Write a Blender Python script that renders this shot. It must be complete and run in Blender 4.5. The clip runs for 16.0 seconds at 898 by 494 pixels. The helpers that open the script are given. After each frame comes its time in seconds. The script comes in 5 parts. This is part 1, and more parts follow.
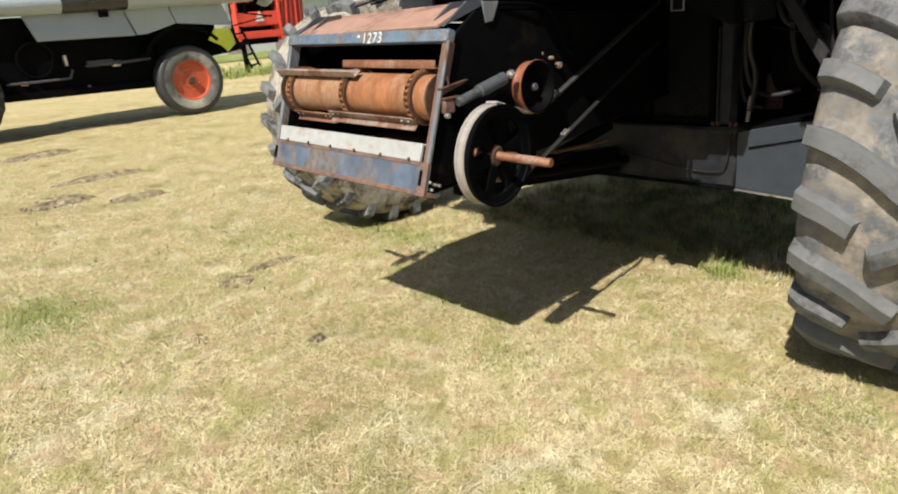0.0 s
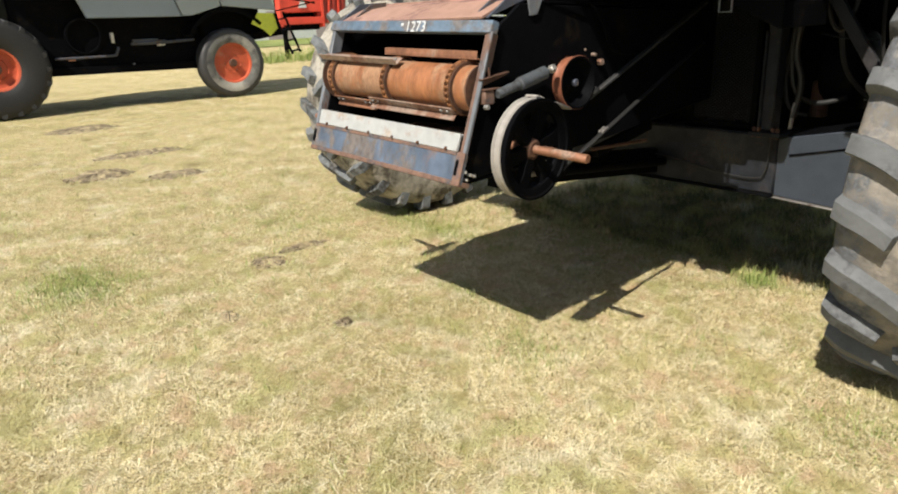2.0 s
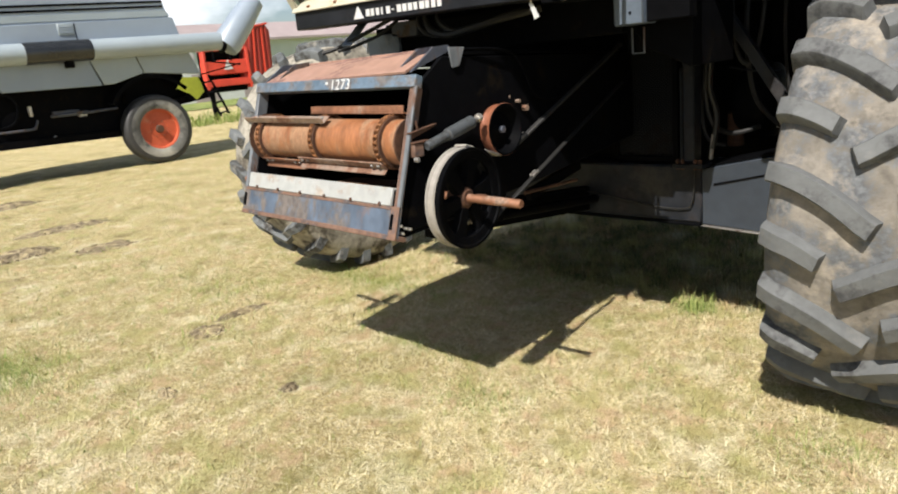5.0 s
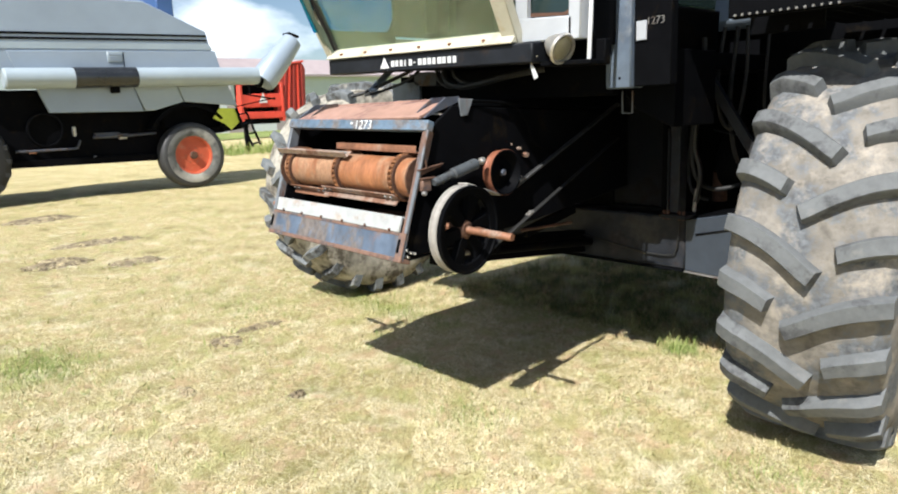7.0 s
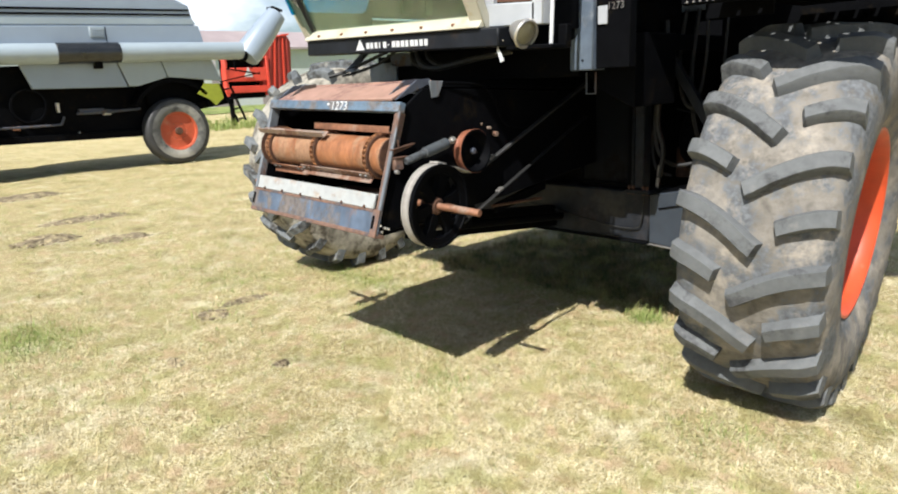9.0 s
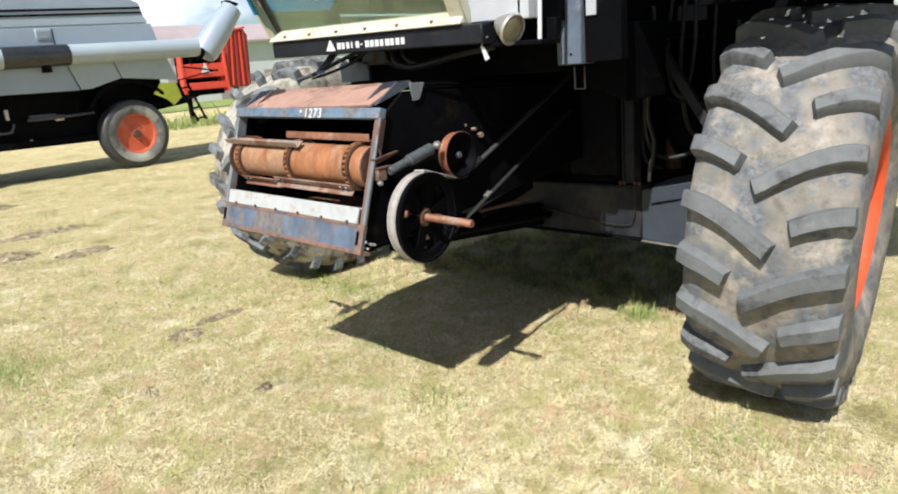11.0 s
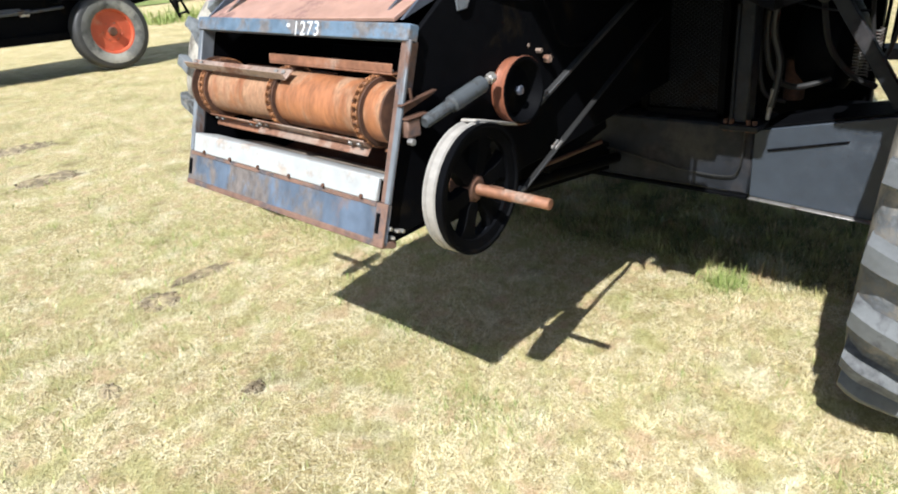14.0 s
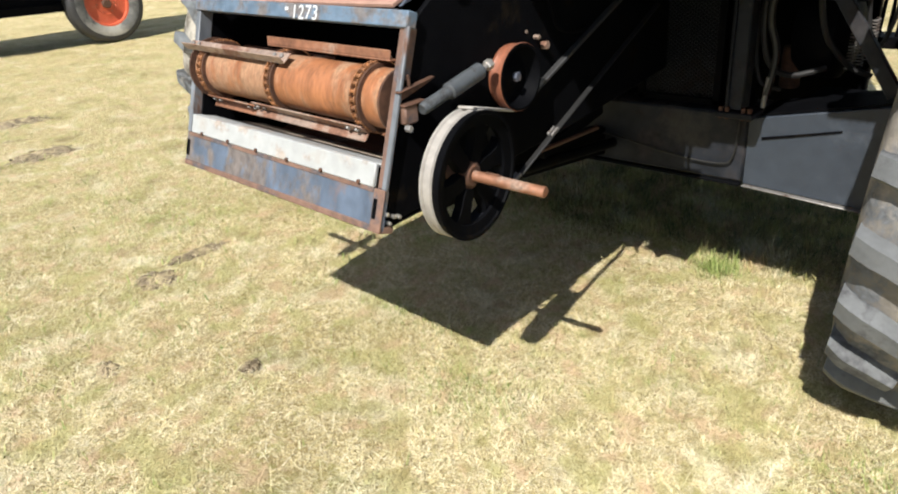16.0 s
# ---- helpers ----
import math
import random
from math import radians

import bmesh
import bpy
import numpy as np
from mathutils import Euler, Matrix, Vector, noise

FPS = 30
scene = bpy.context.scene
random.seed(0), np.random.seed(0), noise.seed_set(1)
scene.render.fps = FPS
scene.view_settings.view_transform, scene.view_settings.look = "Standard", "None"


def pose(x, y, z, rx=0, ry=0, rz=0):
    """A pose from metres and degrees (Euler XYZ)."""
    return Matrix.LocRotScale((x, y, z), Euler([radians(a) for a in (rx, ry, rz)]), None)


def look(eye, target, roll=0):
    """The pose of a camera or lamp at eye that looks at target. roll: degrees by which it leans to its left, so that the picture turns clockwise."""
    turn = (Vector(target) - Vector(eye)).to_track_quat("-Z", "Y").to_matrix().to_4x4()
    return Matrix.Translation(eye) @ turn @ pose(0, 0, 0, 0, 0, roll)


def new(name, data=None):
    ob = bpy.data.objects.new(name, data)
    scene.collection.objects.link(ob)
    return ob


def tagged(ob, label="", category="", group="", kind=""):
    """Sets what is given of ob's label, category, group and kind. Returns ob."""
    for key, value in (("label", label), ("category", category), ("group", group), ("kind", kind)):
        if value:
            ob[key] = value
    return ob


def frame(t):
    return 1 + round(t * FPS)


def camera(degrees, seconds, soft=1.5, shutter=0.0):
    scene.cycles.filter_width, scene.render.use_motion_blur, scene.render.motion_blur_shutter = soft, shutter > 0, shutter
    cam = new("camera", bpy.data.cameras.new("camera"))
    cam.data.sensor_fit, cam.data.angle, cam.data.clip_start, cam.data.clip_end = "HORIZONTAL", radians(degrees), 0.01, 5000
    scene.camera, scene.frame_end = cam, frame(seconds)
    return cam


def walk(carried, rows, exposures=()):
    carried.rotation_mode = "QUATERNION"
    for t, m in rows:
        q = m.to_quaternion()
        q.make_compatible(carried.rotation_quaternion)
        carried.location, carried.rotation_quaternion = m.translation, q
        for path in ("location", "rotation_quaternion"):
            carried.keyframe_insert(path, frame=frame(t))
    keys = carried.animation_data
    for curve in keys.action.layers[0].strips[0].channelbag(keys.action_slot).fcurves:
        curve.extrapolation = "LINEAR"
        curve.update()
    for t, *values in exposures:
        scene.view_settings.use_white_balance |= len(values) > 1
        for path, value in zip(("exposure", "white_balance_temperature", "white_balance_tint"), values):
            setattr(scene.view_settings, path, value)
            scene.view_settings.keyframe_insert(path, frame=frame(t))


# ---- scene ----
PATH = [
    (0, (1.928, -1.601, 1.480), (0.501, -0.344, 0.860), -4.97),
    (0.5, (1.925, -1.610, 1.476), (0.496, -0.350, 0.868), -4.33),
    (1, (1.922, -1.614, 1.470), (0.457, -0.397, 0.860), -3.79),
    (1.5, (1.923, -1.621, 1.464), (0.449, -0.423, 0.840), -3.03),
    (2, (1.934, -1.626, 1.469), (0.457, -0.433, 0.839), -2.51),
    (2.5, (1.931, -1.615, 1.467), (0.472, -0.401, 0.839), -2.37),
    (3, (1.929, -1.613, 1.464), (0.492, -0.374, 0.832), -2.53),
    (3.5, (1.927, -1.606, 1.462), (0.504, -0.352, 0.829), -2.56),
    (4, (1.928, -1.603, 1.481), (0.540, -0.301, 0.867), -2.59),
    (4.5, (1.929, -1.609, 1.483), (0.559, -0.254, 0.946), -3.64),
    (4.7, (1.920, -1.589, 1.481), (0.551, -0.228, 0.955), -4.98),
    (6.8, (2.162, -1.686, 1.507), (0.691, -0.390, 1.111), -5.94),
    (7, (2.234, -1.783, 1.492), (0.791, -0.453, 1.103), -2.32),
    (7.5, (2.372, -1.912, 1.519), (0.919, -0.614, 1.069), -0.97),
    (8, (2.430, -1.878, 1.525), (1.077, -0.485, 1.046), -3.50),
    (8.5, (2.435, -1.861, 1.537), (1.033, -0.516, 1.060), -3.11),
    (9, (2.415, -1.841, 1.530), (1.003, -0.503, 1.066), -2.54),
    (9.5, (2.410, -1.839, 1.542), (1.002, -0.497, 1.074), -2.55),
    (11.8, (1.889, -1.505, 1.613), (0.584, -0.098, 1.051), -5.56),
    (12, (1.787, -1.417, 1.596), (0.502, -0.005, 1.000), -4.47),
    (12.5, (1.537, -1.275, 1.607), (0.313, 0.172, 0.968), -6.72),
    (13, (1.422, -1.196, 1.604), (0.173, 0.211, 0.925), -4.49),
    (13.5, (1.391, -1.154, 1.608), (0.114, 0.203, 0.881), -4.80),
    (14, (1.398, -1.152, 1.621), (0.103, 0.155, 0.837), -5.14),
    (14.5, (1.398, -1.151, 1.625), (0.120, 0.159, 0.818), -5.34),
    (15, (1.404, -1.155, 1.639), (0.129, 0.144, 0.810), -5.41),
    (15.5, (1.406, -1.159, 1.647), (0.139, 0.140, 0.805), -4.69),
    (16, (1.409, -1.163, 1.654), (0.139, 0.131, 0.810), -4.37),
]
cam = camera(66.0, 16.0, soft=2.0)
walk(cam, [(t, look(eye, target, roll)) for t, eye, target, roll in PATH],
     exposures=[(0.0, 0.58, 6750, 11), (4.7, 0.60, 6700, 11), (6.8, 0.92, 6180, 10), (8.0, 0.76, 6300, 10), (9.7, 0.76, 6250, 10),
                (11.8, 0.84, 6150, 10), (12.5, 1.05, 5950, 10), (13.2, 1.12, 5800, 10), (14.0, 0.95, 5950, 10), (16.0, 0.80, 6380, 11)])

# ---- world and sun ----
SUN_TO = Vector((0.30, -0.84, 1.0)).normalized()
world = bpy.data.worlds.new("sky_world")
scene.world = world
world.use_nodes = True
wn = world.node_tree.nodes
bg = wn["Background"]
sky = wn.new("ShaderNodeTexSky")
sky.sky_type = "NISHITA"
sky.sun_disc = False
sky.sun_elevation = math.asin(SUN_TO.z)
sky.sun_rotation = math.atan2(SUN_TO.x, SUN_TO.y)
sky.air_density, sky.dust_density, sky.ozone_density = 1.0, 0.6, 1.5
bg.inputs["Strength"].default_value = 0.057
# soft white summer clouds mixed into the sky
tc = wn.new("ShaderNodeTexCoord")
cmap = wn.new("ShaderNodeMapping")
cmap.inputs["Scale"].default_value = (2.2, 2.2, 5.0)
cn = wn.new("ShaderNodeTexNoise")
cn.inputs["Scale"].default_value, cn.inputs["Detail"].default_value = 1.6, 7
cr = wn.new("ShaderNodeValToRGB")
cr.color_ramp.elements[0].position, cr.color_ramp.elements[1].position = 0.52, 0.68
cm = wn.new("ShaderNodeMix")
cm.data_type = "RGBA"
cm.inputs[7].default_value = (15.5, 16.5, 17.5, 1)
wl = world.node_tree.links
wl.new(tc.outputs["Generated"], cmap.inputs[0])
wl.new(cmap.outputs[0], cn.inputs["Vector"])
wl.new(cn.outputs["Fac"], cr.inputs[0])
wl.new(cr.outputs[0], cm.inputs[0])
wl.new(sky.outputs[0], cm.inputs[6])
wl.new(cm.outputs[2], bg.inputs["Color"])

sun_data = bpy.data.lights.new("sun", "SUN")
sun_data.energy, sun_data.angle, sun_data.color = 4.8, radians(0.53), (1.0, 0.96, 0.88)
sun = new("sun", sun_data)
sun.matrix_world = look((0, 0, 20), Vector((0, 0, 20)) - SUN_TO)

# ---- materials ----
def material(name, color, rough=0.6, metal=0.0, grain=0.12, scale=30.0, bump=0.0, bump_scale=60.0,
             rust=None, rust_amount=0.0, rust_scale=6.0, dust=None, dust_amount=0.0, stretch=(1, 1, 1), spec=0.5, coat=0.0):
    """Object-space material: base colour with grain at two scales, patches of a second colour, upward dust and fine relief."""
    m = bpy.data.materials.new(name)
    m.use_nodes = True
    n, l = m.node_tree.nodes, m.node_tree.links
    b = n["Principled BSDF"]
    b.inputs["Metallic"].default_value = metal
    b.inputs["Specular IOR Level"].default_value = spec
    b.inputs["Coat Weight"].default_value = coat
    geo = n.new("ShaderNodeNewGeometry")
    mp = n.new("ShaderNodeMapping")
    mp.inputs["Scale"].default_value = stretch
    l.new(geo.outputs["Position"], mp.inputs[0])
    def noise_node(s, d=5, r=0.6):
        t = n.new("ShaderNodeTexNoise")
        t.inputs["Scale"].default_value, t.inputs["Detail"].default_value, t.inputs["Roughness"].default_value = s, d, r
        l.new(mp.outputs[0], t.inputs["Vector"])
        return t.outputs["Fac"]
    def ramp(src, lo, hi):
        r = n.new("ShaderNodeMapRange")
        r.inputs[1].default_value, r.inputs[2].default_value = lo, hi
        l.new(src, r.inputs[0])
        return r.outputs[0]
    def mix(fac, a, c):
        x = n.new("ShaderNodeMix")
        x.data_type = "RGBA"
        for k, v in ((0, fac), (6, a), (7, c)):
            if isinstance(v, (tuple, list)):
                x.inputs[k].default_value = (*v[:3], 1)
            elif isinstance(v, float):
                x.inputs[k].default_value = v
            else:
                l.new(v, x.inputs[k])
        return x.outputs[2]
    fine, broad = noise_node(scale), noise_node(scale * 0.13, 4)
    dark = tuple(c * (1 - 2.2 * grain) for c in color)
    light = tuple(min(1, c * (1 + 1.6 * grain)) for c in color)
    col = mix(ramp(fine, 0.3, 0.7), dark, light)
    col2 = mix(ramp(broad, 0.35, 0.65), tuple(c * (1 - 1.5 * grain) for c in color), light)
    col = mix(0.5, col, col2)
    rough_out = None
    if rust:
        f = noise_node(rust_scale, 8, 0.68)
        f = ramp(f, 0.62 - 0.3 * rust_amount, 0.70 - 0.3 * rust_amount)
        shade = mix(ramp(noise_node(scale * 2), 0.3, 0.7), tuple(c * 0.55 for c in rust), tuple(c * 1.25 for c in rust))
        col = mix(f, col, shade)
        rr = n.new("ShaderNodeMapRange")
        rr.inputs[3].default_value, rr.inputs[4].default_value = rough, 0.9
        l.new(f, rr.inputs[0])
        rough_out = rr.outputs[0]
        if metal:
            mm = n.new("ShaderNodeMapRange")
            mm.inputs[3].default_value, mm.inputs[4].default_value = metal, 0.0
            l.new(f, mm.inputs[0])
            l.new(mm.outputs[0], b.inputs["Metallic"])
    if dust:
        f = noise_node(scale * 0.22, 7, 0.7)
        f = ramp(f, 0.68 - 0.4 * dust_amount, 0.78 - 0.25 * dust_amount)
        col = mix(f, col, dust)
    l.new(col, b.inputs["Base Color"])
    if rough_out is None:
        rr = n.new("ShaderNodeMapRange")
        rr.inputs[3].default_value, rr.inputs[4].default_value = max(0.05, rough - 0.1), min(1, rough + 0.12)
        l.new(broad, rr.inputs[0])
        rough_out = rr.outputs[0]
    l.new(rough_out, b.inputs["Roughness"])
    if bump:
        bn = n.new("ShaderNodeBump")
        bn.inputs["Strength"].default_value, bn.inputs["Distance"].default_value = 1.0, bump
        l.new(noise_node(bump_scale, 6, 0.65), bn.inputs["Height"])
        l.new(bn.outputs[0], b.inputs["Normal"])
    return m


RUST = (0.20, 0.075, 0.028)
M = {}
# black paint with shade put into it: near-zero tone for sides and recesses
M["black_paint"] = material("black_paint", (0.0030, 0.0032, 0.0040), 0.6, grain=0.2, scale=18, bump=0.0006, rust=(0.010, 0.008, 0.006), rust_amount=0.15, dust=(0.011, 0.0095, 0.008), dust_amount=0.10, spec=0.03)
# dark steel, lowered further from navy in place of shade
M["dark_steel"] = material("dark_steel", (0.011, 0.0125, 0.016), 0.5, grain=0.25, scale=20, bump=0.0006, rust=(0.022, 0.018, 0.017), rust_amount=0.2, dust=(0.03, 0.028, 0.026), dust_amount=0.12, spec=0.15)
M["axle_steel"] = material("axle_steel", (0.017, 0.0195, 0.025), 0.5, grain=0.3, scale=12, bump=0.0006, rust=(0.032, 0.030, 0.032), rust_amount=0.3, rust_scale=4, dust=(0.045, 0.043, 0.040), dust_amount=0.2, spec=0.2)
M["plate_paint"] = material("plate_paint", (0.032, 0.040, 0.053), 0.45, grain=0.18, scale=9, bump=0.0006, rust=(0.046, 0.054, 0.066), rust_amount=0.3, rust_scale=5, dust=(0.066, 0.074, 0.085), dust_amount=0.2, spec=0.35)
M["post_paint"] = material("post_paint", (0.15, 0.165, 0.185), 0.45, grain=0.2, scale=26, bump=0.0008, rust=(0.15, 0.085, 0.06), rust_amount=0.42, rust_scale=7, stretch=(1, 1, 0.35), dust=(0.24, 0.23, 0.22), dust_amount=0.14, spec=0.4)
M["post_blue"] = material("post_blue", (0.105, 0.135, 0.18), 0.5, grain=0.18, scale=14, bump=0.0006, rust=(0.15, 0.17, 0.20), rust_amount=0.35, rust_scale=6, dust=(0.22, 0.235, 0.25), dust_amount=0.15)
M["door_grey"] = material("door_grey", (0.36, 0.375, 0.40), 0.45, grain=0.06, scale=10, dust=(0.30, 0.30, 0.29), dust_amount=0.2)
M["sleeve_grey"] = material("sleeve_grey", (0.060, 0.067, 0.074), 0.45, grain=0.14, scale=30, bump=0.0003, rust=(0.040, 0.041, 0.043), rust_amount=0.25, rust_scale=14, dust=(0.10, 0.098, 0.094), dust_amount=0.12)
M["pale_rubber"] = material("pale_rubber", (0.29, 0.27, 0.23), 0.92, grain=0.3, scale=20, bump=0.003, bump_scale=40, rust=(0.12, 0.105, 0.085), rust_amount=0.42, rust_scale=6, dust=(0.48, 0.445, 0.38), dust_amount=0.45, spec=0.2)
M["dark_lug"] = material("dark_lug", (0.022, 0.023, 0.025), 0.6, grain=0.25, scale=8, dust=(0.07, 0.066, 0.06), dust_amount=0.25)
M["pale_lug"] = material("pale_lug", (0.125, 0.134, 0.140), 0.85, grain=0.3, scale=18, bump=0.002, rust=(0.055, 0.053, 0.050), rust_amount=0.4, rust_scale=6, dust=(0.30, 0.285, 0.25), dust_amount=0.3, spec=0.2)
M["cab_lining"] = material("cab_lining", (0.12, 0.155, 0.11), 0.8, grain=0.2, scale=4)
M["pale_lining"] = material("pale_lining", (0.27, 0.31, 0.19), 0.8, grain=0.2, scale=4)
M["dusty_floor"] = material("dusty_floor", (0.40, 0.33, 0.26), 0.85, grain=0.2, scale=30, bump=0.001, rust=(0.22, 0.15, 0.11), rust_amount=0.3)
M["idler_rust"] = material("idler_rust", (0.24, 0.085, 0.045), 0.5, metal=0.2, grain=0.25, scale=40, rust=(0.19, 0.07, 0.04), rust_amount=0.4, stretch=(5, 1, 1))
M["dull_steel"] = material("dull_steel", (0.22, 0.21, 0.20), 0.5, metal=0.4, grain=0.2, scale=40, rust=(0.07, 0.05, 0.04), rust_amount=0.3)
M["navy_paint"] = material("navy_paint", (0.062, 0.070, 0.092), 0.5, grain=0.22, scale=24, bump=0.0008, rust=(0.10, 0.075, 0.065), rust_amount=0.35, rust_scale=9, dust=(0.15, 0.14, 0.135), dust_amount=0.14, spec=0.3)
M["blue_worn"] = material("blue_worn", (0.080, 0.106, 0.150), 0.5, grain=0.3, scale=16, bump=0.001, rust=(0.130, 0.112, 0.104), rust_amount=0.52, rust_scale=5, stretch=(1.0, 1, 0.6), dust=(0.175, 0.098, 0.062), dust_amount=0.26)
M["rust_sheet"] = material("rust_sheet", (0.35, 0.205, 0.158), 0.6, grain=0.16, scale=14, bump=0.001, rust=(0.22, 0.125, 0.105), rust_amount=0.4, rust_scale=5)
M["rust_drum"] = material("rust_drum", (0.300, 0.122, 0.053), 0.5, metal=0.15, grain=0.30, scale=40, bump=0.0008, rust=(0.300, 0.168, 0.095), rust_amount=0.5, rust_scale=3.5, dust=(0.215, 0.082, 0.040), dust_amount=0.25, stretch=(2.2, 1, 0.5))
M["chain_rust"] = material("chain_rust", (0.27, 0.115, 0.045), 0.6, metal=0.2, grain=0.35, scale=60, bump=0.001, rust=(0.10, 0.045, 0.024), rust_amount=0.4, rust_scale=30)
M["rust_dark"] = material("rust_dark", (0.075, 0.034, 0.019), 0.8, grain=0.35, scale=50, bump=0.0015)
M["rust_bar"] = material("rust_bar", (0.235, 0.106, 0.058), 0.65, metal=0.25, grain=0.25, scale=45, bump=0.001, rust=(0.26, 0.175, 0.13), rust_amount=0.3)
M["slat_steel"] = material("slat_steel", (0.30, 0.22, 0.175), 0.55, metal=0.25, grain=0.2, scale=45, bump=0.001, rust=(0.19, 0.095, 0.06), rust_amount=0.4)
M["bare_steel"] = material("bare_steel", (0.55, 0.52, 0.48), 0.38, metal=0.8, grain=0.15, scale=40, rust=RUST, rust_amount=0.2)
M["white_strip"] = material("white_strip", (0.355, 0.365, 0.362), 0.5, grain=0.10, scale=20, bump=0.0005, rust=(0.33, 0.285, 0.245), rust_amount=0.22, rust_scale=7, dust=(0.31, 0.275, 0.235), dust_amount=0.2)
M["rubber"] = material("rubber", (0.112, 0.117, 0.120), 0.70, grain=0.16, scale=22, bump=0.0012, bump_scale=90, rust=(0.070, 0.071, 0.074), rust_amount=0.3, rust_scale=4, dust=(0.17, 0.164, 0.154), dust_amount=0.22, spec=0.35)
M["mud_rubber"] = material("mud_rubber", (0.200, 0.182, 0.158), 0.92, grain=0.28, scale=24, bump=0.004, bump_scale=45, rust=(0.128, 0.134, 0.142), rust_amount=0.5, rust_scale=6, dust=(0.345, 0.305, 0.255), dust_amount=0.42, spec=0.2)
M["belt_face"] = material("belt_face", (0.30, 0.28, 0.255), 0.5, grain=0.15, scale=30, dust=(0.4, 0.33, 0.26), dust_amount=0.2)
M["belt"] = material("belt", (0.030, 0.030, 0.031), 0.55, grain=0.2, scale=30)
M["orange_rim"] = material("orange_rim", (0.54, 0.068, 0.019), 0.45, grain=0.1, scale=14, dust=(0.40, 0.16, 0.09), dust_amount=0.15)
M["faded_orange"] = material("faded_orange", (0.42, 0.075, 0.03), 0.6, grain=0.15, scale=6, dust=(0.40, 0.2, 0.13), dust_amount=0.3)
M["cream_paint"] = material("cream_paint", (0.45, 0.43, 0.345), 0.5, grain=0.08, scale=12, dust=(0.33, 0.25, 0.12), dust_amount=0.2, bump=0.0005)
M["silver_paint"] = material("silver_paint", (0.245, 0.295, 0.362), 0.36, grain=0.07, scale=1.2, dust=(0.23, 0.265, 0.31), dust_amount=0.2, spec=0.5)
M["silver_light"] = material("silver_light", (0.290, 0.342, 0.382), 0.38, grain=0.06, scale=1.5, dust=(0.27, 0.295, 0.31), dust_amount=0.15, spec=0.5)
M["glass_green"] = material("glass_green", (0.016, 0.028, 0.028), 0.08, grain=0.1, scale=5)
M["red_paint"] = material("red_paint", (0.58, 0.055, 0.03), 0.5, grain=0.1, scale=3)
M["white_paint"] = material("white_paint", (0.55, 0.56, 0.565), 0.55, grain=0.04, scale=8)
M["hose"] = material("hose", (0.011, 0.0108, 0.0108), 0.6, grain=0.15, scale=30)
M["lens_glass"] = material("lens_glass", (0.22, 0.20, 0.13), 0.12, grain=0.1, scale=40, coat=0.4)
M["dusty_rubber"] = material("dusty_rubber", (0.135, 0.135, 0.128), 0.85, grain=0.3, scale=3.5, rust=(0.07, 0.07, 0.068), rust_amount=0.3, rust_scale=3, dust=(0.36, 0.345, 0.30), dust_amount=0.45)
M["dark_red"] = material("dark_red", (0.30, 0.035, 0.025), 0.55, grain=0.12, scale=2)
M["blue_cover"] = material("blue_cover", (0.04, 0.09, 0.22), 0.5, grain=0.1, scale=3)
M["roof_grey"] = material("roof_grey", (0.33, 0.27, 0.27), 0.6, grain=0.1, scale=0.6)
M["soil"] = material("soil", (0.205, 0.165, 0.110), 0.95, grain=0.45, scale=40, bump=0.004, bump_scale=80, rust=(0.11, 0.085, 0.055), rust_amount=0.35, rust_scale=14, dust=(0.40, 0.33, 0.19), dust_amount=0.5, spec=0.1)
M["blue_bar"] = material("blue_bar", (0.095, 0.140, 0.195), 0.5, grain=0.25, scale=18, bump=0.0008, rust=(0.135, 0.125, 0.125), rust_amount=0.40, rust_scale=7, dust=(0.24, 0.25, 0.27), dust_amount=0.2)
M["rust_lip"] = material("rust_lip", (0.150, 0.086, 0.062), 0.7, grain=0.25, scale=30, bump=0.001, rust=(0.085, 0.075, 0.08), rust_amount=0.4)
M["sleeve"] = material("sleeve", (0.017, 0.019, 0.022), 0.22, grain=0.25, scale=3, dust=(0.05, 0.05, 0.05), dust_amount=0.2, spec=0.6)
M["crop"] = material("crop", (0.20, 0.245, 0.075), 0.9, grain=0.3, scale=1.5, dust=(0.40, 0.36, 0.17), dust_amount=0.35, spec=0.1)
M["yellow_paint"] = material("yellow_paint", (0.55, 0.62, 0.06), 0.5, grain=0.08, scale=10)

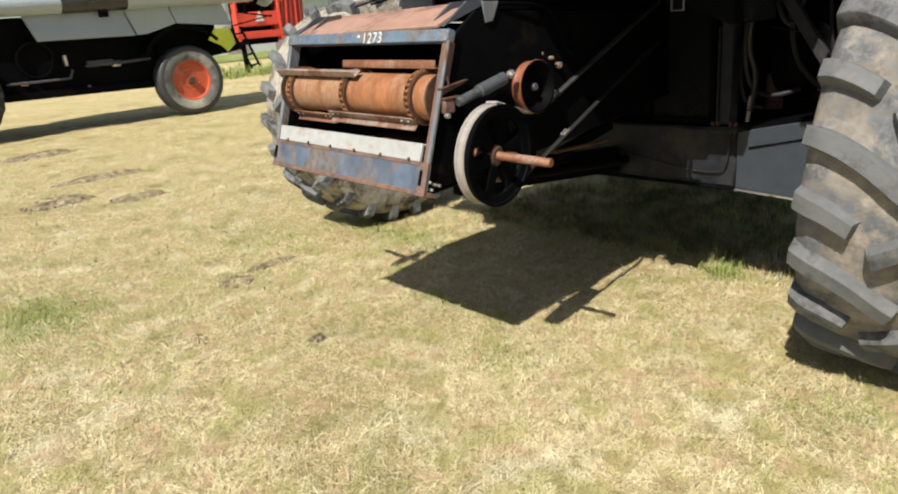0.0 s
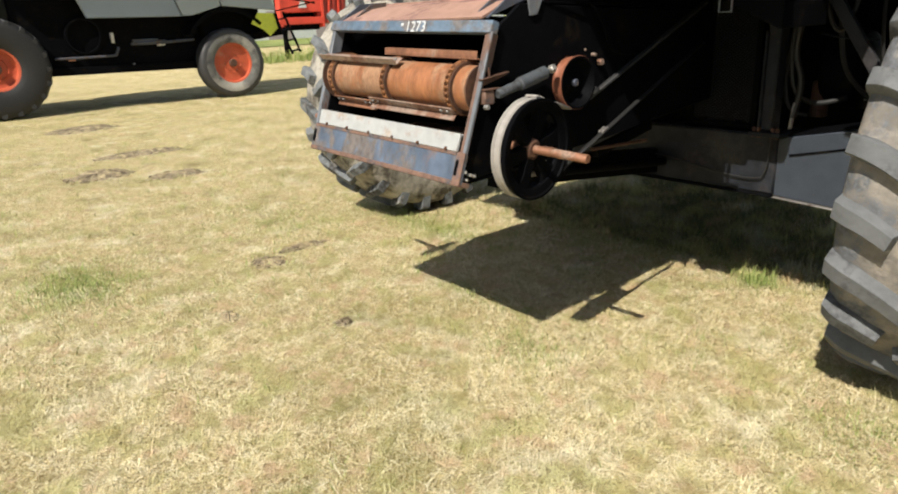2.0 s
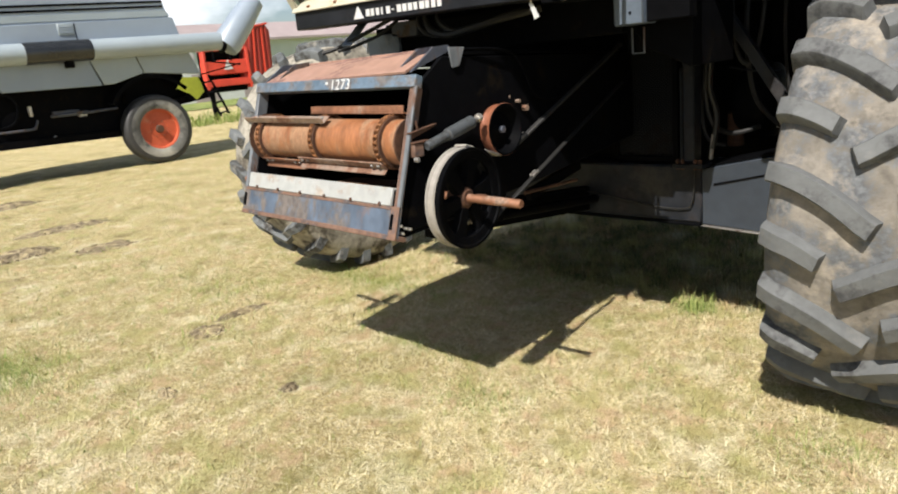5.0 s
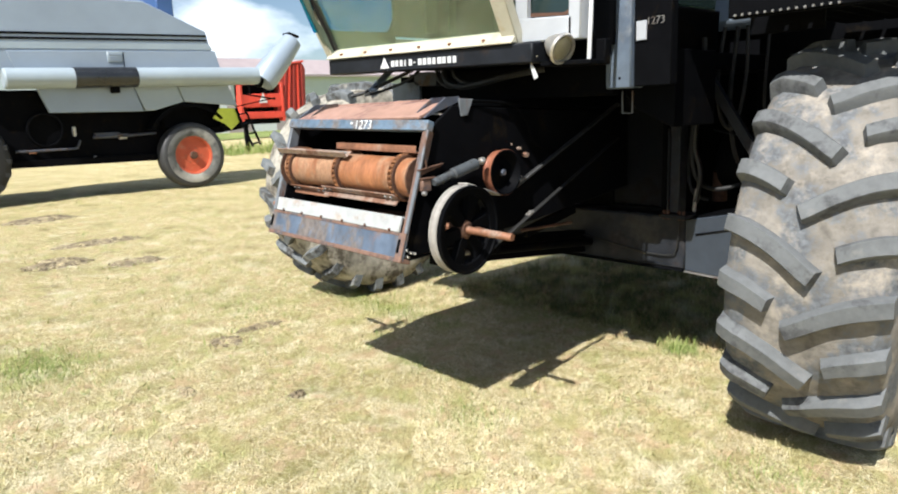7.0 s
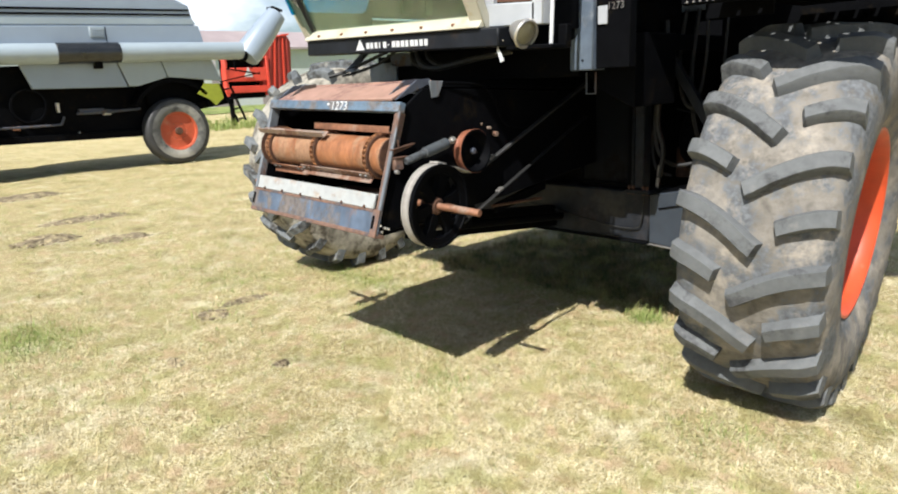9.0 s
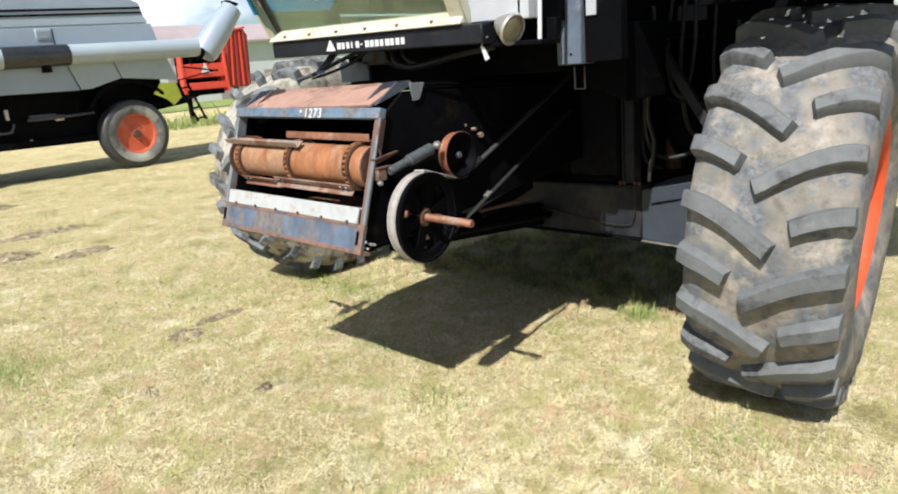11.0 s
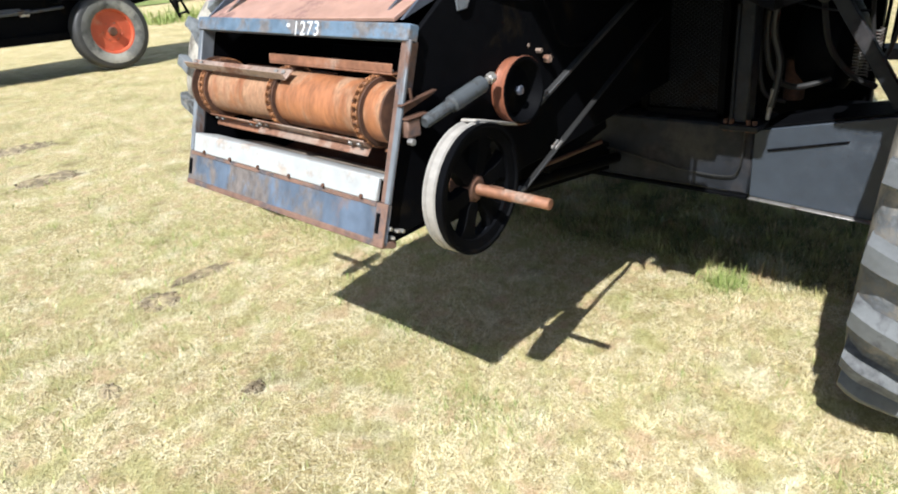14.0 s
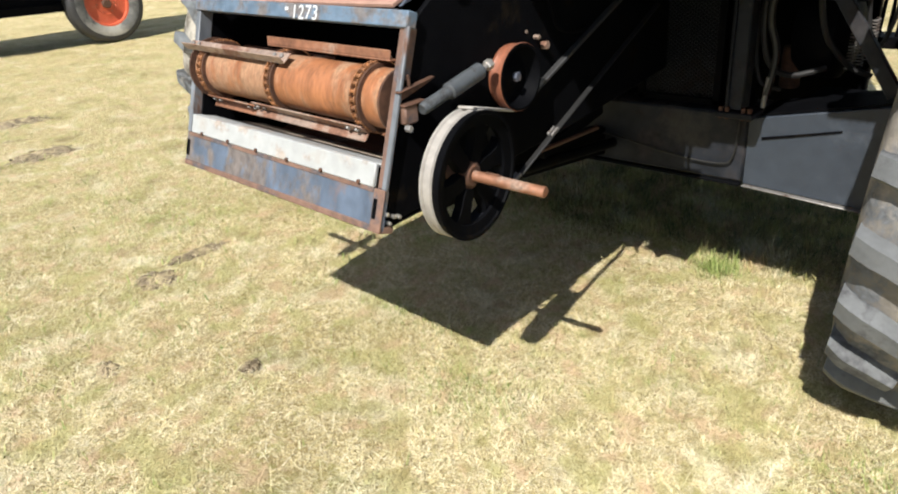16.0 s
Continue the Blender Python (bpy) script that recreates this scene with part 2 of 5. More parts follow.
def glass_material():
    m = bpy.data.materials.new("wind_glass")
    m.use_nodes = True
    n, l = m.node_tree.nodes, m.node_tree.links
    t, g, f, x = n.new("ShaderNodeBsdfTransparent"), n.new("ShaderNodeBsdfGlossy"), n.new("ShaderNodeLayerWeight"), n.new("ShaderNodeMixShader")
    t.inputs[0].default_value = (0.84, 0.95, 0.87, 1)
    g.inputs["Roughness"].default_value = 0.03
    f.inputs["Blend"].default_value = 0.12
    gloss = n.new("ShaderNodeMapRange")
    gloss.inputs[3].default_value, gloss.inputs[4].default_value = 0.03, 0.6
    l.new(f.outputs["Facing"], gloss.inputs[0])
    d, y = n.new("ShaderNodeBsdfDiffuse"), n.new("ShaderNodeMixShader")
    d.inputs[0].default_value = (0.34, 0.42, 0.29, 1)
    geo, t2, r = n.new("ShaderNodeNewGeometry"), n.new("ShaderNodeTexNoise"), n.new("ShaderNodeMapRange")
    t2.inputs["Scale"].default_value, t2.inputs["Detail"].default_value = 4.0, 6
    r.inputs[1].default_value, r.inputs[2].default_value, r.inputs[3].default_value, r.inputs[4].default_value = 0.3, 0.7, 0.05, 0.20
    l.new(geo.outputs["Position"], t2.inputs["Vector"])
    l.new(t2.outputs["Fac"], r.inputs[0])
    l.new(r.outputs[0], y.inputs[0])
    l.new(t.outputs[0], y.inputs[1])
    l.new(d.outputs[0], y.inputs[2])
    l.new(gloss.outputs[0], x.inputs[0])
    l.new(y.outputs[0], x.inputs[1])
    l.new(g.outputs[0], x.inputs[2])
    l.new(x.outputs[0], n["Material Output"].inputs[0])
    return m


M["wind_glass"] = glass_material()


def tint_material():
    """Blue-tinted pane that lets the sky through."""
    m = bpy.data.materials.new("tint_glass")
    m.use_nodes = True
    n, l = m.node_tree.nodes, m.node_tree.links
    t, g, x = n.new("ShaderNodeBsdfTransparent"), n.new("ShaderNodeBsdfGlossy"), n.new("ShaderNodeMixShader")
    t.inputs[0].default_value = (0.18, 0.58, 0.78, 1)
    g.inputs["Roughness"].default_value = 0.04
    x.inputs[0].default_value = 0.04
    l.new(t.outputs[0], x.inputs[1])
    l.new(g.outputs[0], x.inputs[2])
    l.new(x.outputs[0], n["Material Output"].inputs[0])
    return m


M["tint_glass"] = tint_material()

# ---- mesh helpers ----
def thing(name, label, category, group="", kind="", at=(0, 0, 0)):
    ob = new(name)
    ob.empty_display_size = 0.1
    ob.location = at
    return tagged(ob, label, category, group, kind)


def mesh_of(name, bm, mat, smooth=True):
    me = bpy.data.meshes.new(name)
    bmesh.ops.recalc_face_normals(bm, faces=bm.faces)
    bm.to_mesh(me)
    bm.free()
    mats = mat if isinstance(mat, (list, tuple)) else [mat]
    for x in mats:
        me.materials.append(M[x])
    if smooth:
        me.polygons.foreach_set("use_smooth", [True] * len(me.polygons))
        me.set_sharp_from_angle(angle=radians(38))
    return me


def part(name, bm, mat, parent=None, label="", smooth=True):
    """Links a bmesh, made in world metres, as one mesh object under a thing or a part."""
    ob = new(name, mesh_of(name, bm, mat, smooth))
    if parent is not None:
        ob.parent = parent
        off = Vector()
        p = parent
        while p is not None:
            off += p.location
            p = p.parent
        ob.location = -off
    if label:
        ob["label"] = label
    return ob


def solo(name, bm, mat, label, category, group="", kind=""):
    return tagged(part(name, bm, mat), label, category, group, kind)


def bevel(bm, width, angle=0.6, seg=1):
    edges = [e for e in bm.edges if len(e.link_faces) == 2 and e.calc_face_angle(0) > angle]
    if edges and width:
        bmesh.ops.bevel(bm, geom=edges, offset=width, segments=seg, affect="EDGES", clamp_overlap=True, profile=0.5)
    return bm


def box(x0, x1, y0, y1, z0, z1, bev=0.004, bm=None, m=None):
    own = bmesh.new()
    bmesh.ops.create_cube(own, size=1.0)
    for v in own.verts:
        v.co = ((x0 + x1) / 2 + v.co.x * (x1 - x0), (y0 + y1) / 2 + v.co.y * (y1 - y0), (z0 + z1) / 2 + v.co.z * (z1 - z0))
    bevel(own, min(bev, 0.45 * min(abs(x1 - x0), abs(y1 - y0), abs(z1 - z0))))
    if m is not None:
        own.transform(m)
    return add(own, bm)


def add(own, bm):
    """Puts the mesh own into bm, if there is one."""
    if bm is None:
        return own
    me = bpy.data.meshes.new("tmp")
    own.to_mesh(me)
    own.free()
    bm.from_mesh(me)
    bpy.data.meshes.remove(me)
    return bm


def frame_to(p0, p1):
    p0, p1 = Vector(p0), Vector(p1)
    return Matrix.Translation(p0) @ (p1 - p0).to_track_quat("Z", "Y").to_matrix().to_4x4(), (p1 - p0).length


def lathe(profile, p0, p1, seg=32, bm=None, closed=False):
    """Turns (radius, height) pairs round the line from p0 towards p1."""
    own = bmesh.new()
    m, _ = frame_to(p0, p1)
    rings = []
    for r, h in profile:
        if r < 1e-6:
            rings.append([own.verts.new((0, 0, h))])
        else:
            rings.append([own.verts.new((r * math.cos(2 * math.pi * k / seg), r * math.sin(2 * math.pi * k / seg), h)) for k in range(seg)])
    pairs = list(zip(rings, rings[1:])) + ([(rings[-1], rings[0])] if closed else [])
    for a, b in pairs:
        for k in range(seg):
            j = (k + 1) % seg
            if len(a) == 1 and len(b) > 1:
                own.faces.new((a[0], b[k], b[j]))
            elif len(b) == 1 and len(a) > 1:
                own.faces.new((a[k], a[j], b[0]))
            elif len(a) > 1:
                own.faces.new((a[k], a[j], b[j], b[k]))
    own.transform(m)
    return add(own, bm)


def rod(p0, p1, r, seg=16, bm=None, bev=0.15):
    h = (Vector(p1) - Vector(p0)).length
    b = min(bev * r, h * 0.3)
    return lathe([(0, 0), (r - b, 0), (r, b), (r, h - b), (r - b, h), (0, h)], p0, p1, seg, bm)


def bar(p0, p1, w, h, bm=None, bev=0.003, up=(0, 0, 1)):
    """A square bar w wide and h high from p0 to p1."""
    p0, p1 = Vector(p0), Vector(p1)
    y = (p1 - p0).normalized()
    x = y.cross(Vector(up)).normalized()
    z = x.cross(y)
    m = Matrix((x, y, z)).transposed().to_4x4()
    m.translation = (p0 + p1) / 2
    return box(-w / 2, w / 2, -(p1 - p0).length / 2, (p1 - p0).length / 2, -h / 2, h / 2, bev, bm, m)


def prism(outline, a, b, axis="x", bm=None, bev=0.0):
    """Extrudes a closed outline from a to b along an axis. For x the outline holds (y, z), for y (x, z), for z (x, y)."""
    own = bmesh.new()
    def at(p, s):
        return {"x": (s, p[0], p[1]), "y": (p[0], s, p[1]), "z": (p[0], p[1], s)}[axis]
    one = [own.verts.new(at(p, a)) for p in outline]
    two = [own.verts.new(at(p, b)) for p in outline]
    own.faces.new(one)
    own.faces.new(two[::-1])
    for k in range(len(one)):
        j = (k + 1) % len(one)
        own.faces.new((one[k], two[k], two[j], one[j]))
    bmesh.ops.recalc_face_normals(own, faces=own.faces)
    if bev:
        bevel(own, bev)
    return add(own, bm)


def tube(points, r, bm=None, seg=8, res=6):
    """A round hose along a smooth line through the points."""
    pts = [Vector(p) for p in points]
    line = []
    for k in range(len(pts) - 1):
        p = [pts[max(k - 1, 0)], pts[k], pts[k + 1], pts[min(k + 2, len(pts) - 1)]]
        for s in range(res):
            u = s / res
            line.append(0.5 * ((2 * p[1]) + (p[2] - p[0]) * u + (2 * p[0] - 5 * p[1] + 4 * p[2] - p[3]) * u * u + (3 * p[1] - p[0] - 3 * p[2] + p[3]) * u ** 3))
    line.append(pts[-1])
    own = bmesh.new()
    rings = []
    side = Vector((0.3, 0.5, 0.8))
    for k, p in enumerate(line):
        d = (line[min(k + 1, len(line) - 1)] - line[max(k - 1, 0)]).normalized()
        side = (side - d * side.dot(d)).normalized()
        up = d.cross(side)
        rings.append([own.verts.new(p + r * (math.cos(2 * math.pi * s / seg) * side + math.sin(2 * math.pi * s / seg) * up)) for s in range(seg)])
    for a, b in zip(rings, rings[1:]):
        for s in range(seg):
            own.faces.new((a[s], a[(s + 1) % seg], b[(s + 1) % seg], b[s]))
    own.faces.new(rings[0][::-1])
    own.faces.new(rings[-1])
    return add(own, bm)


def writing(name, text, size, depth, mat, m, parent, label, spacing=1.0):
    """Raised lettering in the built-in font, turned into a mesh."""
    cu = bpy.data.curves.new(name, "FONT")
    cu.body, cu.size, cu.extrude, cu.align_x, cu.align_y = text, size, depth, "CENTER", "CENTER"
    cu.space_character = spacing
    tmp = new("tmp_text", cu)
    me = bpy.data.meshes.new_from_object(tmp.evaluated_get(bpy.context.evaluated_depsgraph_get()))
    bpy.data.objects.remove(tmp)
    me.name = name
    me.transform(m)
    me.materials.clear()
    me.materials.append(M[mat])
    ob = new(name, me)
    if parent is not None:
        ob.parent = parent
        off = Vector()
        p = parent
        while p is not None:
            off += p.location
            p = p.parent
        ob.location = -off
    if label:
        ob["label"] = label
    return ob

# ---- ground ----
def ground_material():
    m = bpy.data.materials.new("dry_grass_ground")
    m.use_nodes = True
    n, l = m.node_tree.nodes, m.node_tree.links
    b = n["Principled BSDF"]
    b.inputs["Roughness"].default_value, b.inputs["Specular IOR Level"].default_value = 0.95, 0.15
    geo = n.new("ShaderNodeNewGeometry")
    def nz(s, d=6, r=0.62, st=(1, 1, 1), turn=0.0):
        mp = n.new("ShaderNodeMapping")
        mp.vector_type = "TEXTURE"
        mp.inputs["Rotation"].default_value = (0, 0, radians(turn))
        mp.inputs["Scale"].default_value = st
        l.new(geo.outputs["Position"], mp.inputs[0])
        t = n.new("ShaderNodeTexNoise")
        t.inputs["Scale"].default_value, t.inputs["Detail"].default_value, t.inputs["Roughness"].default_value = s, d, r
        l.new(mp.outputs[0], t.inputs["Vector"])
        return t.outputs["Fac"]
    def mr(src, lo, hi, a=0.0, c=1.0):
        r = n.new("ShaderNodeMapRange")
        for k, v in enumerate((lo, hi, a, c)):
            r.inputs[k + 1].default_value = v
        l.new(src, r.inputs[0])
        return r.outputs[0]
    def mix(f, a, c):
        x = n.new("ShaderNodeMix")
        x.data_type = "RGBA"
        l.new(f, x.inputs[0])
        for k, v in ((6, a), (7, c)):
            if isinstance(v, tuple):
                x.inputs[k].default_value = (*v, 1)
            else:
                l.new(v, x.inputs[k])
        return x.outputs[2]
    straw = mix(mr(nz(55), 0.3, 0.7), (0.13, 0.092, 0.036), (0.60, 0.49, 0.24))
    # matted fibres lying in several directions
    for k, turn in enumerate((15, 62, 104, 151)):
        fibre = mr(nz(200, 2, 0.5, (9, 1, 1), turn), 0.53, 0.60, 0.0, 0.85)
        straw = mix(fibre, straw, ((0.88, 0.79, 0.51), (0.62, 0.50, 0.23), (0.82, 0.71, 0.41), (0.26, 0.19, 0.08))[k])
    pale = mix(mr(nz(2.5, 5), 0.54, 0.66, 0.0, 0.45), straw, (0.82, 0.76, 0.55))
    pale = mix(mr(nz(7.0, 5), 0.55, 0.64, 0.0, 0.6), pale, (0.58, 0.40, 0.25))
    pale = mix(mr(nz(4.5, 5), 0.53, 0.63, 0.0, 0.5), pale, (0.44, 0.42, 0.17))
    pale = mix(mr(nz(9.5, 7, 0.75), 0.52, 0.64, 0.0, 0.4), pale, (0.34, 0.26, 0.12))
    pale = mix(mr(nz(15, 5), 0.57, 0.64, 0.0, 0.6), pale, (0.34, 0.32, 0.11))
    green = mix(mr(nz(40), 0.35, 0.65), (0.12, 0.15, 0.035), (0.30, 0.30, 0.10))
    col = mix(mr(nz(1.15, 6, 0.66), 0.52, 0.74, 0.0, 0.55), pale, green)
    soil = mix(mr(nz(70), 0.3, 0.7), (0.13, 0.085, 0.05), (0.27, 0.19, 0.115))
    col = mix(mr(nz(2.3, 8, 0.7), 0.55, 0.68, 0.0, 0.6), col, soil)
    dark_olive = mix(mr(nz(60), 0.3, 0.7), (0.16, 0.14, 0.05), (0.34, 0.29, 0.12))
    col = mix(mr(nz(0.85, 9, 0.78, (2.2, 1, 1), 20), 0.52, 0.64, 0.0, 0.55), col, dark_olive)
    l.new(col, b.inputs["Base Color"])
    bn = n.new("ShaderNodeBump")
    bn.inputs["Distance"].default_value = 0.02
    l.new(nz(120, 4, 0.7), bn.inputs["Height"])
    l.new(bn.outputs[0], b.inputs["Normal"])
    return m


M["ground"] = ground_material()


def height(x, y):
    near = max(0.0, 1 - math.hypot(x + 2, y - 2) / 26)
    return near * (0.012 * noise.noise((x * 0.9, y * 0.9, 0)) + 0.012 * noise.noise((x * 3.1, y * 3.1, 4)) + 0.008 * noise.noise((x * 9, y * 9, 8)) + 0.008 * noise.noise((x * 21, y * 21, 2))) - 0.012


def make_ground():
    """One sheet: fine steps near the machine, widening out to the horizon."""
    def steps(lo, hi, fine, far):
        v = [lo + fine * k for k in range(int((hi - lo) / fine) + 1)]
        d, a, b = fine, lo, v[-1]
        left, right = [], []
        while b < far:
            d *= 1.22
            a, b = a - d, b + d
            left.append(a)
            right.append(b)
        return left[::-1] + v + right
    xs, ys = steps(-7.0, 3.2, 0.06, 2500), steps(-1.6, 6.0, 0.06, 2500)
    verts = [(x, y, height(x, y)) for y in ys for x in xs]
    w = len(xs)
    faces = [(j * w + i, j * w + i + 1, (j + 1) * w + i + 1, (j + 1) * w + i) for j in range(len(ys) - 1) for i in range(w - 1)]
    me = bpy.data.meshes.new("ground")
    me.from_pydata(verts, [], faces)
    me.polygons.foreach_set("use_smooth", [True] * len(faces))
    me.materials.append(M["ground"])
    tagged(new("ground", me), "dry mown yellow grass field with green tufts and bare soil", "ground", kind="structure")


make_ground()


def far_field():
    """Greener standing crop beyond the mown field."""
    bm = bmesh.new()
    for x0, x1, y0, y1 in ((-1500, -45, -60, 1500), (-45, 1500, 25, 1500)):
        bm.faces.new([bm.verts.new(c) for c in ((x0, y0, 0.05), (x1, y0, 0.05), (x1, y1, 0.05), (x0, y1, 0.05))])
    tagged(part("crop_field", bm, "crop"), "green standing crop beyond the mown grass", "field", kind="structure")


far_field()


# ---- tyres ----
def tyre_carcass(half, big, rim):
    """Half the profile's width, the radius under the lugs and the rim's radius."""
    k = big - rim
    pr = [(rim, 0.80), (rim + 0.06 * k, 0.86), (rim + 0.25 * k, 0.97), (rim + 0.5 * k, 1.0), (rim + 0.72 * k, 0.98), (rim + 0.87 * k, 0.92), (rim + 0.95 * k, 0.78), (rim + 0.99 * k, 0.45), (big, 0.0)]
    out = [(r, -h * half) for r, h in pr] + [(r, h * half) for r, h in pr[-2::-1]]
    return out + [(rim - 0.02, half * 0.78), (rim - 0.02, -half * 0.78)]


def lug_mesh(half, big, tall, side, sweep, w0, w1, start, wear):
    """One tread bar from near the centre line, curving up to the shoulder and down the sidewall."""
    bm = bmesh.new()
    rows = []
    N = 11
    for i in range(N):
        s = i / (N - 1)
        x = start + s * (half * 0.95 - start)
        q = min(1.0, max(0.0, (x + 0.03) / (half + 0.03)))
        ang = sweep * (1 - (1 - q) ** 1.7)
        e = max(0.0, (x - 0.71 * half) / (0.24 * half))
        c = (x / half) ** 2
        top = big + tall - 0.018 * c - 0.026 * e ** 1.8 + wear * noise.noise((x * 14, start * 9, side * 3.0))
        base = big - 0.012 - 0.016 * c - 0.085 * e ** 2.2
        hw = (w0 + (w1 - w0) * s) / 2
        dx = 0.45 * hw * (1 - q) + 0.05 * hw
        row = []
        for off, r in ((-1.22, base), (-0.95, top - 0.007), (-0.80, top), (0.80, top), (0.95, top - 0.007), (1.22, base)):
            a = ang + off * hw / big
            row.append(bm.verts.new((side * (x - off * dx), -r * math.cos(a), r * math.sin(a))))
        rows.append(row)
    for a, b in zip(rows, rows[1:]):
        for k in range(5):
            bm.faces.new((a[k], a[k + 1], b[k + 1], b[k]))
    # sloping foot at the inner end
    foot = []
    for v in rows[0]:
        r = math.hypot(v.co.y, v.co.z)
        k = (big - 0.012) / r
        foot.append(bm.verts.new((v.co.x - side * 0.016, v.co.y * k, v.co.z * k)))
    for k in range(5):
        bm.faces.new((foot[k], foot[k + 1], rows[0][k + 1], rows[0][k]))
    bm.faces.new(rows[-1])
    return bm


combine = thing("combine_harvester", "black and cream combine harvester parked on dry grass", "combine", at=(-0.6, 1.8, 0.0))


def drive_wheel(owner, at, half, big, tall, rim, count, turn, out, label, toe=0.0, camber=0.0, skin="mud_rubber", bars="rubber", rim_mat="orange_rim"):
    """A lugged tyre with long and short bars in turn, and its dished rim; out: the side on which the dish opens."""
    c = Vector((0, 0, 0))
    ax = Vector((1, 0, 0))
    W = Matrix.Translation(at) @ Matrix.Rotation(toe, 4, "Z") @ Matrix.Rotation(camber, 4, "Y")
    bm = lathe(tyre_carcass(half, big, rim), c, ax, 96, closed=True)
    for v in bm.verts:
        d = v.co - c
        k = 1 + 0.004 * noise.noise(v.co * 9) + 0.004 * noise.noise(v.co * 22)
        v.co = c + Vector((d.x, d.y * k, d.z * k))
    bm.transform(W)
    tyre = part("tyre", bm, skin, owner, label)
    for side in (-1, 1):
        for kind, start in (("long", -0.036), ("short", 0.106)):
            me = mesh_of("lug", lug_mesh(half, big, tall, side, 0.188, 0.056, 0.070, start, 0.004), bars)
            for k in range(count):
                if (k % 2 == 0) == (kind == "long"):
                    ob = new("lug", me)
                    ob.parent = tyre
                    ob.matrix_basis = W @ Matrix.Rotation(-2 * math.pi * (k + (1 if side < 0 else 0)) / count - turn, 4, "X")
    h = half * out
    bm = lathe([(rim + 0.008, h * 0.86), (rim - 0.004, h * 0.86), (rim - 0.022, h * 0.80), (rim - 0.035, h * 0.66), (rim - 0.055, h * 0.2), (rim - 0.075, h * 0.12), (rim * 0.55, h * 0.02), (0.14, h * 0.08), (0.0, h * 0.08)], c, ax, 56)
    lathe([(rim + 0.012, -h * 0.86), (rim - 0.02, -h * 0.80), (rim - 0.05, -h * 0.5), (rim - 0.06, h * 0.2)], c, ax, 56, bm)
    bm.transform(W)
    rim_ob = part("wheel_rim", bm, rim_mat, owner, "orange painted steel rim")
    part("hub", rod(W @ c, W @ Vector((h * 0.45, 0, 0)), 0.12, 24), rim_mat, rim_ob)
    for k in range(8):
        a = 2 * math.pi * k / 8
        p = c + Vector((h * 0.06, 0.19 * math.cos(a), 0.19 * math.sin(a)))
        part("wheel_nut", rod(W @ p, W @ (p + Vector((h * 0.12, 0, 0))), 0.016, 6), "rust_bar", rim_ob)
    return tyre


drive_wheel(combine, (1.240, 1.594, 0.840), 0.308, 0.830, 0.048, 0.428, 24, radians(16.3), 1, "black lugged tyre, mud-stained, resting on the grass", 0.10, 0.07)
drive_wheel(combine, (-2.63, 1.755, 0.868), 0.321, 0.838, 0.050, 0.43, 22, radians(8), -1, "black lugged tyre, pale with dried mud", skin="pale_rubber", bars="pale_lug")

# ---- feeder house of the near combine ----
LEAN = math.atan2(0.31, 0.951)
FW = 1.12


# the face leans back and the machine stands a little out of level
FACE = Matrix.Translation((0, 0, 0.87)) @ Matrix.Rotation(0.02, 4, "Y") @ Matrix.Rotation(-LEAN, 4, "X")


def face_pt(x, v, n=0.0):
    """A point on the feeder's leaning front: across, up along the face, out of it."""
    return FACE @ Vector((x, -n, v))


def fbox(x0, x1, v0, v1, n0, n1, bev=0.003, bm=None):
    """A box on the face: n is the depth out of the face, towards the front."""
    return box(x0, x1, -n1, -n0, v0, v1, bev, bm, FACE)


feeder = thing("feeder_house", "worn blue-black steel feeder house with a rusty conveyor drum", "feeder house", at=(-0.56, 0.6, 0.87))

# side plates, coloured near black in place of grazing shade
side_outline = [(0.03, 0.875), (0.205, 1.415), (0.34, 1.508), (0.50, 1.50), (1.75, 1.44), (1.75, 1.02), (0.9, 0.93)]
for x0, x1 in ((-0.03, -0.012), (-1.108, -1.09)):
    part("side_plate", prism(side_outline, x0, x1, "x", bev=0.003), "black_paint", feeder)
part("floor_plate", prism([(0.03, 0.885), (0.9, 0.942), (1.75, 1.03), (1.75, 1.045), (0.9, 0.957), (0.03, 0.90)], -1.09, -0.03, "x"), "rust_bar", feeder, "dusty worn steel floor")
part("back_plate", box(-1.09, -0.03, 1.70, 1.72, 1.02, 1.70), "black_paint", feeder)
# front frame
part("lower_panel", fbox(-FW, 0.0, 0.0, 0.120, -0.012, 0.004), "blue_worn", feeder, "scuffed blue paint worn to rust")
part("lower_lip", fbox(-FW, 0.0, -0.006, 0.014, -0.05, 0.008), "rust_lip", feeder)
part("panel_edge", fbox(-FW + 0.02, -0.05, 0.107, 0.121, 0.003, 0.0065, 0.001), "rust_lip", feeder, "rusty bent upper edge")
part("right_post", fbox(-0.042, -0.020, 0.12, 0.572, -0.05, -0.002), "rust_lip", feeder, "rusty inner edge")
part("post_edge", fbox(-0.020, 0.0, 0.12, 0.572, -0.008, 0.004), "post_paint", feeder, "pale worn blue-grey edge")
part("left_post", fbox(-FW - 0.004, -FW + 0.022, 0.12, 0.572, -0.05, 0.002), "post_paint", feeder)
part("right_corner", fbox(-0.044, 0.002, -0.004, 0.122, 0.004, 0.009), "rust_lip", feeder)
part("top_bar", fbox(-FW - 0.004, -0.006, 0.566, 0.612, -0.03, 0.008), "blue_bar", feeder, "scuffed blue top bar")
